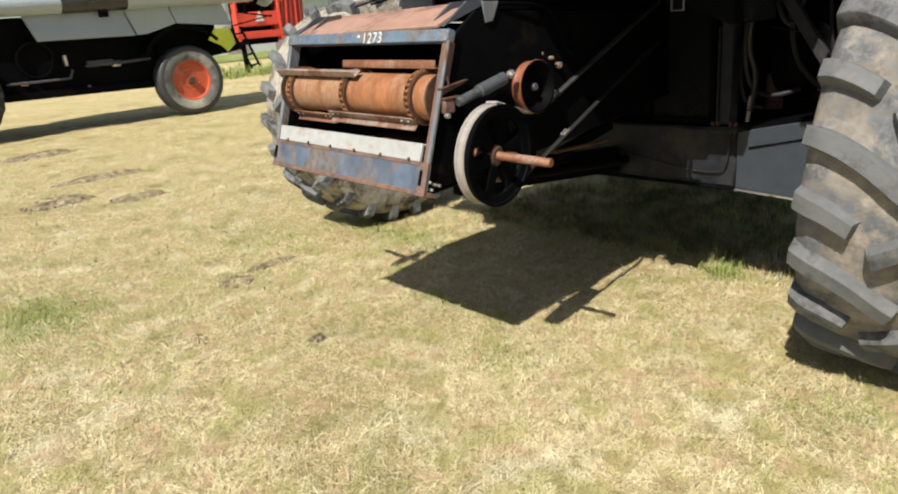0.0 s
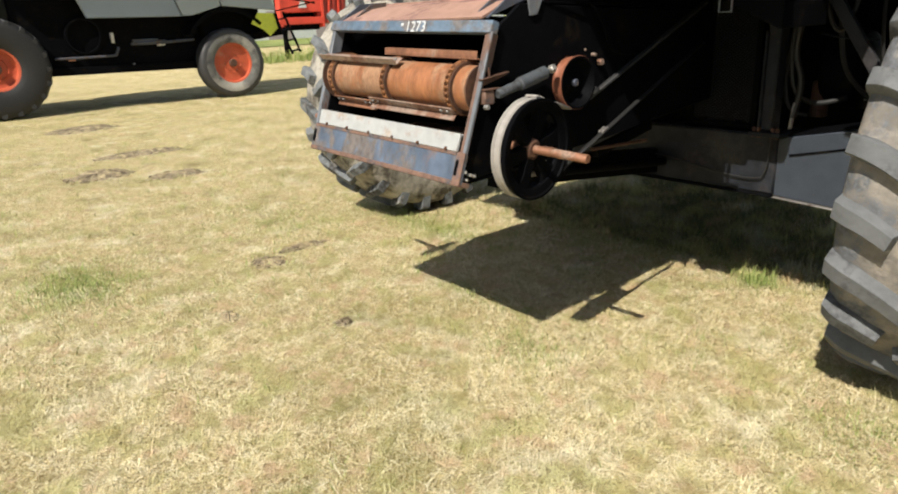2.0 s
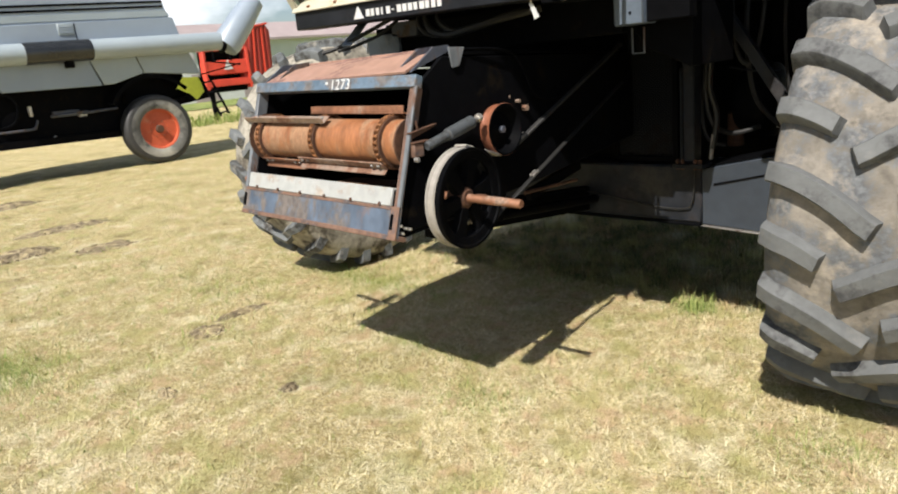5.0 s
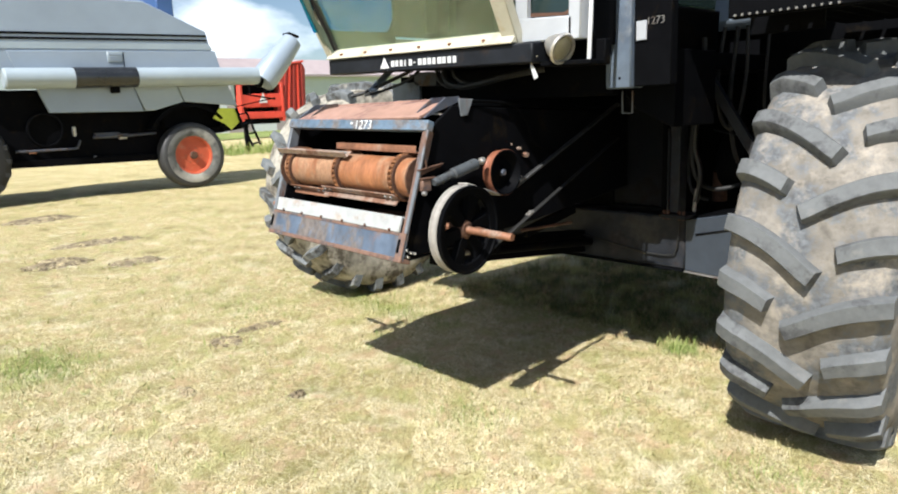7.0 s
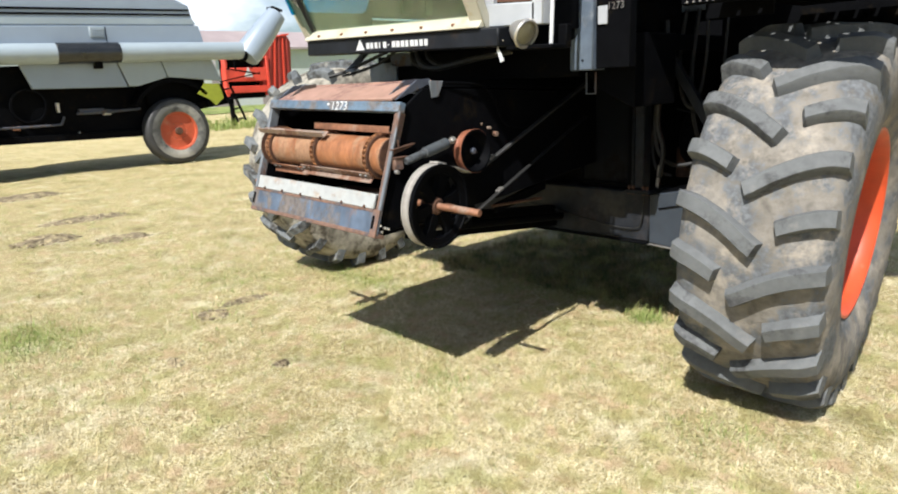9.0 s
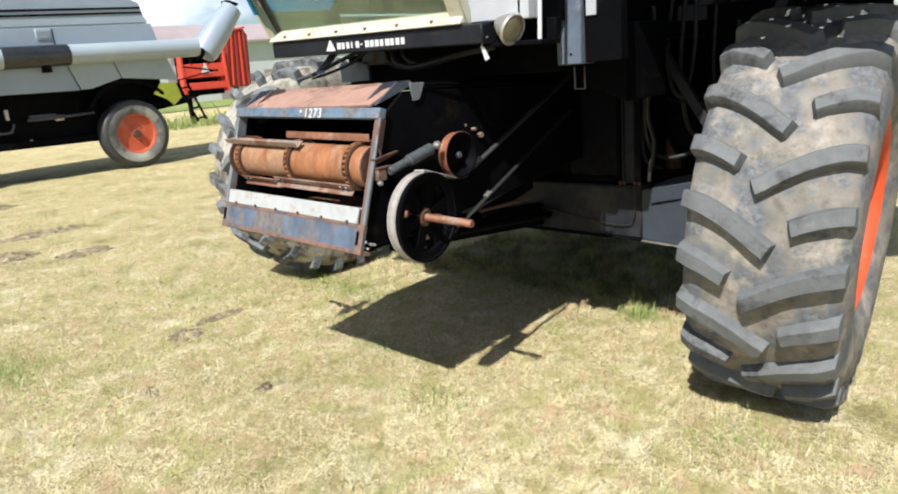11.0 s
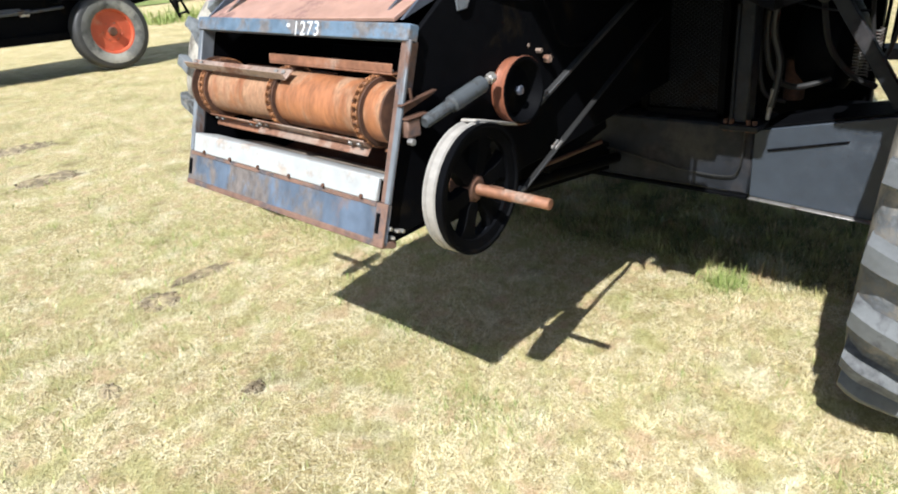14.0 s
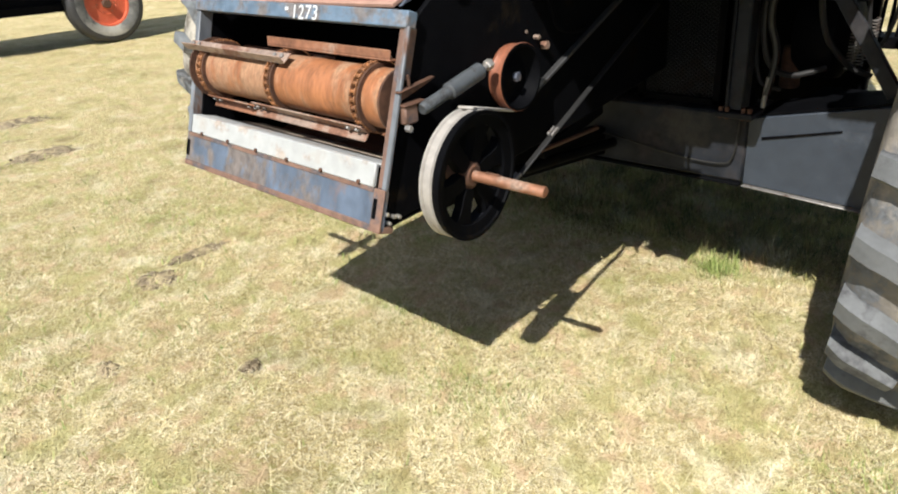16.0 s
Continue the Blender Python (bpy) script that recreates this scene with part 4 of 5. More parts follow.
part("bolt_hole", rod((0.445, 0.936, 1.60), (0.445, 0.942, 1.60), 0.006, 8), "black_paint", post)
part("post_tag", box(0.517, 0.566, 0.955, 0.962, 1.755, 1.835, 0.001), "door_grey", combine, "small white tag")
part("post_back", box(0.50, 0.68, 0.965, 1.02, 1.56, 2.3, 0.004), "black_paint", combine)
writing("lot_number", "1273", 0.045, 0.0004, "dull_steel", Matrix.Translation((0.605, 0.9635, 1.83)) @ Matrix.Rotation(radians(90), 4, "X"), combine, "hand-painted pale number", 1.0)
# operator's platform over the tyre: an edge beam and a deck with rows of holes
deck = part("platform_beam", box(0.95, 1.75, 0.90, 0.96, 1.79, 1.93, 0.006), "black_paint", combine)
xs = [0.95 + 0.094 * k for k in range(6)]
ys = [0.96 + 0.094 * k for k in range(13)]
for i, x in enumerate(xs):
    part("deck_slat", box(x, x + 0.076, 0.96, 2.2, 1.840, 1.848, 0.001), "black_paint", deck)
part("deck_slat", box(1.52, 1.66, 0.96, 2.2, 1.840, 1.848, 0.001), "black_paint", deck)
for y in ys:
    part("deck_slat", box(0.95, 1.66, y, y + 0.070, 1.849, 1.857, 0.001), "black_paint", deck)
part("deck_inner", box(0.46, 0.94, 0.98, 2.24, 2.02, 2.05, 0.003), "black_paint", deck)
# added black sheet that closes the bright gap behind the deck
part("rear_shield", box(0.50, 1.40, 2.24, 2.26, 1.36, 2.4, 0.003), "black_paint", deck)
part("deck_hanger", box(0.86, 1.16, 1.30, 1.32, 1.755, 1.838, 0.003), "black_paint", deck)
for k in range(14):
    part("rivet", rod((0.98 + 0.028 * k, 0.894, 1.80), (0.98 + 0.028 * k, 0.902, 1.80), 0.005, 6), "dull_steel", deck)
tank = part("side_tank", lathe([(0, 0), (0.20, 0.0), (0.24, 0.04), (0.24, 1.4), (0.2, 1.44), (0, 1.44)], (1.57, 2.40, 1.92), (1.57, 3.8, 1.92), 32), "silver_light", combine, "pale cylindrical tank")
part("tank_pipe", rod((1.77, 2.35, 1.66), (1.77, 3.4, 1.68), 0.03, 12), "black_paint", tank)

# cab
cab = part("cab", prism([(0.64, 1.89), (1.9, 1.89), (1.9, 1.75), (0.64, 1.75)], -1.24, -1.212, "x", bev=0.01), "cream_paint", combine, "cream painted cab")
part("cab_roof", box(-1.25, 0.45, -0.14, 1.95, 3.05, 3.2, 0.04), "cream_paint", cab)
part("cab_rear", box(-1.2, 0.40, 1.86, 1.9, 1.75, 3.1, 0.01), "cab_lining", cab)
part("cab_far_side", box(-1.21, -1.18, 0.98, 1.88, 1.90, 3.1, 0.01), "cab_lining", cab)
part("far_side_lower", prism([(0.56, 1.75), (0.985, 1.75), (0.985, 2.00), (0.96, 1.945), (0.92, 1.922), (0.56, 1.915), (0.46, 1.935), (0.42, 1.97), (0.395, 2.05), (0.36, 2.13), (0.33, 2.13), (0.47, 1.86)], -1.21, -1.18, "x"), "cab_lining", cab)
part("far_side_glass", prism([(0.42, 1.90), (0.99, 1.90), (0.99, 3.04), (-0.08, 3.04), (0.30, 2.16)], -1.204, -1.200, "x"), "tint_glass", cab, "blue tinted side window").visible_shadow = False
part("cab_floor", box(-1.2, 0.40, 0.60, 1.9, 1.70, 1.76, 0.01), "black_paint", cab)
beam = part("front_beam", box(-1.22, 0.295, 0.52, 0.64, 1.672, 1.756, 0.006), "dark_steel", cab, "black painted front beam")
part("beam_shelf", box(0.305, 0.56, 0.56, 0.70, 1.655, 1.675, 0.004), "black_paint", cab)
part("beam_back", box(0.305, 0.56, 0.66, 0.70, 1.66, 1.757, 0.004), "black_paint", cab)
part("sill", prism([(0.50, 1.757), (0.54, 1.757), (0.60, 1.765), (0.585, 1.818), (0.540, 1.805)], -1.22, 0.19, "x", bev=0.004), "cream_paint", cab, "cream window sill with rust stains")
for k in range(6):
    part("sill_screw", rod((-1.08 + 0.22 * k, 0.505, 1.778), (-1.08 + 0.22 * k, 0.53, 1.780), 0.006, 8), "rust_bar", cab)
# leaning windscreen and its posts
def lean(x, z):
    return Vector((x, 0.545 - 0.5 * (z - 1.81), z))
glass = prism([(0.540, 1.81), (0.550, 1.81), (-0.07, 3.05), (-0.08, 3.05)], -1.17, 0.12, "x")
part("windscreen", glass, "wind_glass", cab, "greenish tinted windscreen").visible_shadow = False
part("seal", bar(lean(-1.175, 1.81), lean(-1.175, 3.05), 0.03, 0.03), "hose", cab)
part("corner_post", bar(lean(-1.21, 1.76), lean(-1.30, 3.05), 0.06, 0.07), "cream_paint", cab)
part("corner_post", bar(lean(0.155, 1.757), lean(0.155, 3.05), 0.085, 0.05), "cream_paint", cab)
quarter = part("quarter_panel", prism([(0.18, 1.757), (0.46, 1.757), (0.46, 1.85), (0.17, 1.86)], 0.57, 0.62, "y", bev=0.006), "door_grey", cab, "pale lower door panel")
part("quarter_upper", prism([(0.44, 1.757), (0.50, 1.757), (0.50, 3.05), (0.44, 3.05)], 0.57, 0.64, "y", bev=0.004), "door_grey", cab)
part("quarter_glass", prism([(0.16, 1.852), (0.44, 1.845), (0.44, 3.05), (0.12, 3.05)], 0.605, 0.612, "y"), "glass_green", cab, "dark tinted side glass")
part("quarter_seal", prism([(0.19, 1.868), (0.40, 1.855), (0.44, 1.87), (0.44, 1.885), (0.40, 1.868), (0.19, 1.882)], 0.596, 0.606, "y"), "rust_dark", cab)
part("quarter_left", prism([(0.155, 1.852), (0.222, 1.852), (0.198, 3.05), (0.11, 3.05)], 0.575, 0.60, "y", bev=0.003), "door_grey", cab)
part("grab_rail", rod((0.525, 0.60, 1.66), (0.535, 0.62, 2.6), 0.009, 10), "white_paint", cab)
for y0, y1 in ((1.22, 1.32), (1.43, 1.49)):
    part("lining_strip", box(-1.179, -1.165, y0, y1, 1.93, 3.05, 0.004), "pale_lining", cab, "pale green lining strip")
part("cab_side", prism([(0.64, 1.75), (1.9, 1.75), (1.9, 1.95), (0.64, 1.95)], 0.40, 0.42, "x"), "black_paint", cab)
part("side_glass", prism([(0.66, 1.96), (1.86, 1.96), (1.86, 3.04), (0.66, 3.04)], 0.405, 0.412, "x"), "glass_green", cab, "dark tinted side glass")
# brand panel on the beam as plain shapes
part("emblem", prism([(-0.735, 1.688), (-0.665, 1.688), (-0.70, 1.742)], 0.515, 0.5205, "y"), "white_paint", beam, "white triangle shape")
for k, w in enumerate((0.034, 0.026, 0.026, 0.012, 0.030, 0.016, 0.034, 0.032, 0.032, 0.026, 0.036, 0.028, 0.030, 0.028)):
    x = -0.645 + 0.0355 * k
    part("brand_bar", box(x, x + w * 0.78, 0.516, 0.5205, 1.694 if k != 5 else 1.706, 1.724 if k != 5 else 1.712, 0.0), "white_paint", beam)
# work lamp and tag
lampc = Vector((0.425, 0.54, 1.725))
ldir = Vector((0.94, -0.12, -0.36)).normalized()
lamp = part("work_lamp", lathe([(0, -0.07), (0.028, -0.065), (0.048, -0.03), (0.055, 0.0), (0.059, 0.006), (0.059, 0.016), (0.052, 0.018)], lampc, lampc + ldir, 32), "bare_steel", cab, "round chrome work lamp")
part("lens", lathe([(0.052, 0.010), (0.038, 0.018), (0.015, 0.022), (0, 0.023)], lampc, lampc + ldir, 32), "lens_glass", lamp, "yellowed glass lens")
part("bezel", lathe([(0.052, 0.012), (0.064, 0.008), (0.066, 0.016), (0.060, 0.024), (0.052, 0.022)], lampc, lampc + ldir, 32, closed=True), "bare_steel", lamp, "chrome bezel ring")
part("lamp_bracket", bar((0.40, 0.60, 1.665), (0.40, 0.57, 1.70), 0.03, 0.008), "bare_steel", lamp)
tag = part("hang_tag", prism([(0.262, 1.662), (0.280, 1.660), (0.306, 1.612), (0.286, 1.604)], 0.545, 0.549, "y"), "white_paint", cab, "white hanging tag")
part("tag_wire", tube([(0.30, 0.55, 1.70), (0.275, 0.547, 1.68), (0.27, 0.547, 1.66)], 0.003), "bare_steel", tag)
# hoses and box under the cab, struts to the tyre side
for k, pts in enumerate((
    [(-0.50, 0.75, 1.70), (-0.45, 0.72, 1.62), (-0.35, 0.72, 1.585), (-0.22, 0.74, 1.60), (-0.10, 0.80, 1.63), (0.05, 0.9, 1.66)],
    [(-0.44, 0.76, 1.70), (-0.40, 0.74, 1.64), (-0.32, 0.75, 1.60), (-0.2, 0.8, 1.62), (-0.05, 0.9, 1.66)],
    [(-0.56, 0.76, 1.70), (-0.54, 0.75, 1.63), (-0.46, 0.75, 1.59), (-0.36, 0.78, 1.60)],
    [(-0.72, 0.72, 1.68), (-0.85, 0.70, 1.64), (-1.00, 0.62, 1.575), (-1.06, 0.55, 1.55)],
    [(-0.68, 0.74, 1.68), (-0.82, 0.74, 1.62), (-0.95, 0.66, 1.57), (-1.0, 0.6, 1.555)],
)):
    part("cab_hose", tube(pts, (0.016, 0.013, 0.012, 0.010, 0.008)[k]), "hose", cab)
part("control_box", box(-0.98, -0.78, 0.95, 1.05, 1.60, 1.68, 0.006), "navy_paint", cab, "blue-grey steel box")
part("cab_strut", bar((-1.1, 0.9, 1.72), (-0.95, 0.62, 1.58), 0.05, 0.012), "silver_paint", cab)
# the cab shares the machine's slight lean
ROLL = Matrix.Translation((0.30, 0, 1.7)) @ Matrix.Rotation(0.028, 4, "Y") @ Matrix.Translation((-0.30, 0, -1.7))
for ob in [cab] + list(cab.children_recursive):
    ob.data.transform(ROLL)

# ---- far combine, in profile beyond the feeder ----
FX = -13.1
far = thing("far_combine", "silver combine harvester with a long unloading tube", "combine", at=(FX - 1.2, 3.5, 0))
tankp = part("grain_tank", prism([(0.3, 2.55), (5.62, 2.55), (5.38, 3.05), (5.30, 3.42), (4.0, 3.98), (0.3, 4.0)], FX - 2.6, FX - 0.10, "x", bev=0.02), "silver_paint", far)
part("tank_band", prism([(0.6, 2.94), (5.42, 3.03), (5.34, 3.15), (0.6, 3.06)], FX - 0.098, FX - 0.085, "x"), "silver_light", tankp)
for z0 in (3.12, 3.215):
    part("stripe", prism([(1.2, z0), (5.31, z0 + 0.092), (5.30, z0 + 0.130), (1.2, z0 + 0.045)], FX - 0.099, FX - 0.088, "x"), "black_paint", tankp, "dark painted stripe")
part("tank_skin", prism([(1.55, 2.30), (5.62, 2.30), (5.45, 3.00), (1.35, 2.91)], FX - 0.10, FX - 0.04, "x", bev=0.01), "silver_paint", tankp)
part("seam", box(FX - 0.045, FX - 0.036, 3.44, 3.455, 2.35, 2.93, 0.0), "black_paint", tankp)
vent = part("vent_panel", box(FX - 0.05, FX - 0.02, 3.13, 3.42, 2.72, 2.93, 0.01), "silver_light", far)
for k in range(3):
    part("vent_slat", box(FX - 0.024, FX - 0.012, 3.15, 3.40, 2.76 + 0.05 * k, 2.785 + 0.05 * k, 0.003), "silver_paint", vent)
ut = part("unloading_tube", rod((FX + 0.12, 1.2, 2.385), (FX + 0.12, 6.40, 2.45), 0.195, 32), "silver_light", far)
part("tube_sleeve", rod((FX + 0.12, 2.38, 2.399), (FX + 0.12, 3.62, 2.415), 0.205, 32), "sleeve", ut, "black clamped sleeve")
part("tube_saddle", box(FX - 0.1, FX + 0.16, 3.10, 3.24, 2.10, 2.24, 0.01), "black_paint", ut)
sp0, sp1 = Vector((FX + 0.12, 6.52, 2.37)), Vector((FX + 0.12, 7.38, 3.29))
part("spout", lathe([(0.05, -0.12), (0.28, -0.08), (0.315, 0.06), (0.295, 0.65), (0.235, 1.24), (0.225, 1.24), (0.27, 0.06)], sp0, sp1, 14), "silver_paint", far, "angled spout")
part("spout_mouth", lathe([(0.0, 1.18), (0.235, 1.18)], sp0, sp1, 28), "black_paint", far)
part("spout_flange", rod((FX + 0.12, 6.34, 2.41), (FX + 0.12, 6.42, 2.41), 0.225, 32), "black_paint", far)
part("spout_lip", bar(sp0 + (sp1 - sp0).normalized() * 1.24 + Vector((0, -0.16, 0.16)), sp0 + (sp1 - sp0).normalized() * 1.30 + Vector((0, 0.06, 0.04)), 0.3, 0.05), "black_paint", far)
for name, pts, mt in (("side_panel", [(1.74, 2.27), (1.93, 1.74), (3.73, 1.72), (3.55, 2.27)], "silver_paint"),
                      ("side_panel", [(3.57, 2.27), (3.76, 1.73), (3.95, 1.73), (4.60, 1.90), (4.48, 2.27)], "silver_light"),
                      ("side_panel", [(4.50, 2.27), (4.62, 1.90), (5.15, 1.85), (5.86, 1.78), (5.66, 2.29)], "silver_light")):
    part(name, prism(pts, FX - 0.10, FX - 0.02, "x", bev=0.012), mt, far)
# underside as solid blocks, their shade put into the near-zero black
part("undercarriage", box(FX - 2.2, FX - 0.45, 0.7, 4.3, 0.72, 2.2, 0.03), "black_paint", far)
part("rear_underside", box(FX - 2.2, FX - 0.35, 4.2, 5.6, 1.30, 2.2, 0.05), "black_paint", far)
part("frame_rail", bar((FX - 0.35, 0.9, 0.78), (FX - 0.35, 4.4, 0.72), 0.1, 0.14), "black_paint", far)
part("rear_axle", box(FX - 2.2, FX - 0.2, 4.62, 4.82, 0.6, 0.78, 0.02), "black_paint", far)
arch = [(4.72 + 0.98 * math.cos(math.pi * k / 14), 0.95 + 0.92 * math.sin(math.pi * k / 14)) for k in range(3, 13)] + [(4.72 + 0.90 * math.cos(math.pi * k / 14), 0.95 + 0.84 * math.sin(math.pi * k / 14)) for k in range(12, 2, -1)]
part("wheel_arch", prism(arch, FX - 0.4, FX - 0.03, "x"), "black_paint", far)
part("chain_guard", lathe([(0.30, -0.05), (0.34, -0.05), (0.34, 0.05), (0.30, 0.05)], (FX - 0.40, 1.9, 1.42), (FX + 1, 1.9, 1.42), 36, closed=True), "black_paint", far)
part("pipe_run", tube([(FX - 0.3, 1.3, 1.02), (FX - 0.3, 2.3, 1.02), (FX - 0.3, 2.42, 1.06), (FX - 0.3, 2.48, 1.18)], 0.025), "navy_paint", far)
for y, z, w, h, mt in ((2.42, 1.36, 0.06, 0.20, "bare_steel"), (3.35, 1.18, 0.16, 0.05, "bare_steel"), (2.75, 0.82, 0.05, 0.05, "bare_steel"), (1.62, 1.0, 0.12, 0.08, "rust_bar"), (3.05, 1.25, 0.5, 0.12, "navy_paint"), (2.12, 1.78, 0.22, 0.07, "yellow_paint"), (4.35, 1.68, 0.14, 0.09, "navy_paint")):
    part("fitting", box(FX - 0.46, FX - 0.38, y - w / 2, y + w / 2, z - h / 2, z + h / 2, 0.008), mt, far)
for y in (3.1, 3.7):
    part("tool_rod", rod((FX - 0.38, y - 0.35, 1.22), (FX - 0.38, y + 0.35, 1.25), 0.03, 10), "navy_paint", far)
for y, r, half, rf, xo in ((4.72, 0.73, 0.20, 0.57, -0.22), (0.28, 0.915, 0.33, 0.40, -0.35), (0.42, 0.915, 0.33, 0.40, -2.4)):
    c = Vector((FX + xo, y, r - 0.01))
    ax = c + Vector((1, 0, 0))
    # front tyres take the near-black hose tone in place of shade
    ty = part("tyre", lathe(tyre_carcass(half, r, r * rf), c, ax, 64, closed=True), "hose" if half > 0.3 else "belt", far, "black lugged tyre" if half > 0.3 else "dusty grey tyre")
    if half < 0.3:
        part("sidewall", lathe([(r * rf + 0.01, half * 0.90), (r * rf + 0.10 * r, half * 1.01), (r * 0.76, half * 1.035), (r * 0.83, half * 1.015), (r * 0.835, half * 0.95), (r * rf + 0.01, half * 0.84)], c, ax, 64, closed=True), "dusty_rubber", ty, "pale dusty sidewall")
    if half > 0.3:
        for side in (-1, 1):
            me = mesh_of("lug", lug_mesh(half, r - 0.045, 0.046, side, 0.215, 0.07, 0.086, -0.03, 0.002), "dark_lug")
            for k in range(20):
                ob = new("lug", me)
                ob.parent = ty
                ob.matrix_basis = Matrix.Translation(c) @ Matrix.Rotation(2 * math.pi * (k + (0.5 if side > 0 else 0)) / 20, 4, "X")
    rm = part("wheel_rim", lathe([(r * rf + 0.02, half * 0.84), (r * rf - 0.02, half * 0.80), (r * rf - 0.035, half * 0.55), (r * rf * 0.72, half * 0.50), (0.20, half * 0.56), (0.19, half * 0.50), (0.11, half * 0.54), (0.0, half * 0.54)], c, ax, 40), "faded_orange", far, "faded orange rim")
    part("hub", rod(c + Vector((half * 0.5, 0, 0)), c + Vector((half * 0.95, 0, 0)), 0.085, 16), "rust_dark", rm)
    for k in range(6):
        a = 2 * math.pi * k / 6
        p = c + Vector((half * 0.45, 0.17 * math.cos(a), 0.17 * math.sin(a)))
        part("wheel_nut", rod(p, p + Vector((0.03, 0, 0)), 0.012, 6), "rust_bar", rm)
part("sign_board", prism([(5.24, 1.52), (5.42, 1.74), (5.80, 1.72), (5.86, 1.40), (5.66, 1.24), (5.52, 1.38)], FX - 0.06, FX - 0.03, "x"), "yellow_paint", far, "yellow-green guard plate")
# solid black block in place of the shaded wheel bay
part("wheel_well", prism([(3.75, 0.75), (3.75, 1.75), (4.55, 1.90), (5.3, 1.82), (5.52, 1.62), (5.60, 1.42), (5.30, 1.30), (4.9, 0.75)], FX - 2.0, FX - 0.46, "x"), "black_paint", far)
part("hitch_plate", prism([(5.45, 1.42), (5.70, 1.70), (5.90, 1.72), (5.98, 1.40), (6.30, 1.46), (6.32, 1.38), (5.5, 1.20)], FX - 0.16, FX - 0.10, "x"), "black_paint", far)
part("hitch_arm", bar((FX - 0.3, 5.2, 1.22), (FX - 0.3, 6.2, 1.34), 0.12, 0.14), "black_paint", far)
lad = part("rear_ladder", bar((FX - 0.02, 5.80, 1.72), (FX + 0.05, 6.12, 0.82), 0.03, 0.05), "black_paint", far, "black steel ladder")
part("ladder_rail", bar((FX - 0.02, 6.02, 1.74), (FX + 0.05, 6.32, 0.86), 0.03, 0.05), "black_paint", lad)
for k in range(4):
    f = 0.15 + 0.26 * k
    part("rung", bar((FX - 0.02 + 0.07 * f, 5.80 + 0.32 * f, 1.72 - 0.90 * f), (FX - 0.02 + 0.07 * f, 6.02 + 0.30 * f, 1.74 - 0.88 * f), 0.12, 0.03), "black_paint", lad)
part("tow_bar", rod((FX, 6.0, 2.05), (FX - 0.2, 6.95, 1.92), 0.018, 8), "black_paint", far)
part("tow_bar", rod((FX, 5.8, 1.76), (FX - 0.2, 6.95, 1.95), 0.014, 8), "black_paint", far)
part("engine_stack", box(FX - 1.2, FX - 0.3, 4.35, 4.72, 3.7, 4.3, 0.03), "blue_cover", far, "blue engine cover")
part("cab_front", box(FX - 2.0, FX - 0.3, -1.1, 0.5, 1.9, 3.6, 0.08), "silver_paint", far)

# ---- red implement, shed and trees in the distance ----
RX = -27.0
red = thing("red_implement", "red farm implement with black slots on the far grass", "implement", at=(RX, 14, 0))
part("rear_frame", box(RX - 0.5, RX, 12.97, 15.07, 1.95, 2.55, 0.03), "red_paint", red)
part("cross_rail", box(RX - 0.3, RX + 0.02, 12.87, 15.12, 1.45, 1.75, 0.02), "red_paint", red)
part("dark_bay", box(RX - 0.6, RX - 0.45, 12.97, 15.07, 1.2, 3.05, 0.01), "black_paint", red)
part("top_rail", box(RX - 0.4, RX, 12.87, 14.97, 2.95, 3.1, 0.02), "red_paint", red)
for y in (13.4, 14.2):
    part("bay_post", box(RX - 0.2, RX + 0.01, y, y + 0.06, 2.5, 3.0, 0.005), "black_paint", red)
for y in (14.97, 12.92):
    part("upright", box(RX - 0.3, RX + 0.03, y, y + 0.12, 1.3, 3.05, 0.01), "red_paint", red)
bk = part("bucket", prism([(14.75, 1.5), (15.0, 3.3), (15.45, 3.88), (16.25, 4.0), (16.45, 3.7), (16.3, 1.4)], RX - 1.6, RX - 0.1, "x", bev=0.04), "dark_red", red, "dark red ribbed hopper")
for k in range(5):
    part("rib", prism([(15.02 + 0.27 * k, 1.5), (15.10 + 0.27 * k, 1.5), (15.42 + 0.2 * k, 3.86), (15.35 + 0.2 * k, 3.86)], RX - 0.1, RX - 0.02, "x"), "red_paint" if k % 2 else "dark_red", bk)
part("rim_bar", bar((RX - 0.05, 15.45, 3.90), (RX - 0.05, 16.3, 4.02), 0.12, 0.08), "red_paint", bk)
part("warning_triangle", prism([(13.81, 2.14), (14.24, 2.14), (14.03, 2.58)], RX + 0.03, RX + 0.05, "x"), "white_paint", red, "pale warning triangle")
for y in (13.4, 15.8):
    part("leg", box(RX - 0.9, RX - 0.7, y, y + 0.15, 0.0, 1.5, 0.01), "black_paint", red)
part("box_panel", box(RX - 1.0, RX - 0.8, 12.2, 12.95, 2.4, 2.95, 0.02), "white_paint", red, "white panel")

shed = thing("farm_shed", "long pale farm shed with a grey roof far off", "shed", at=(-70, 44, 0))
part("wall", box(-74, -66, 28, 64, 0, 5.9, 0.02), "white_paint", shed)
part("roof", prism([(-74.6, 5.7), (-70, 7.6), (-65.4, 5.7), (-65.4, 5.95), (-70, 7.9), (-74.6, 5.95)], 27.5, 64.5, "y"), "roof_grey", shed)
for k in range(6):
    part("door", box(-66.02, -65.96, 31 + k * 5.5, 33.6 + k * 5.5, 0.0, 2.8, 0.0), "roof_grey", shed)


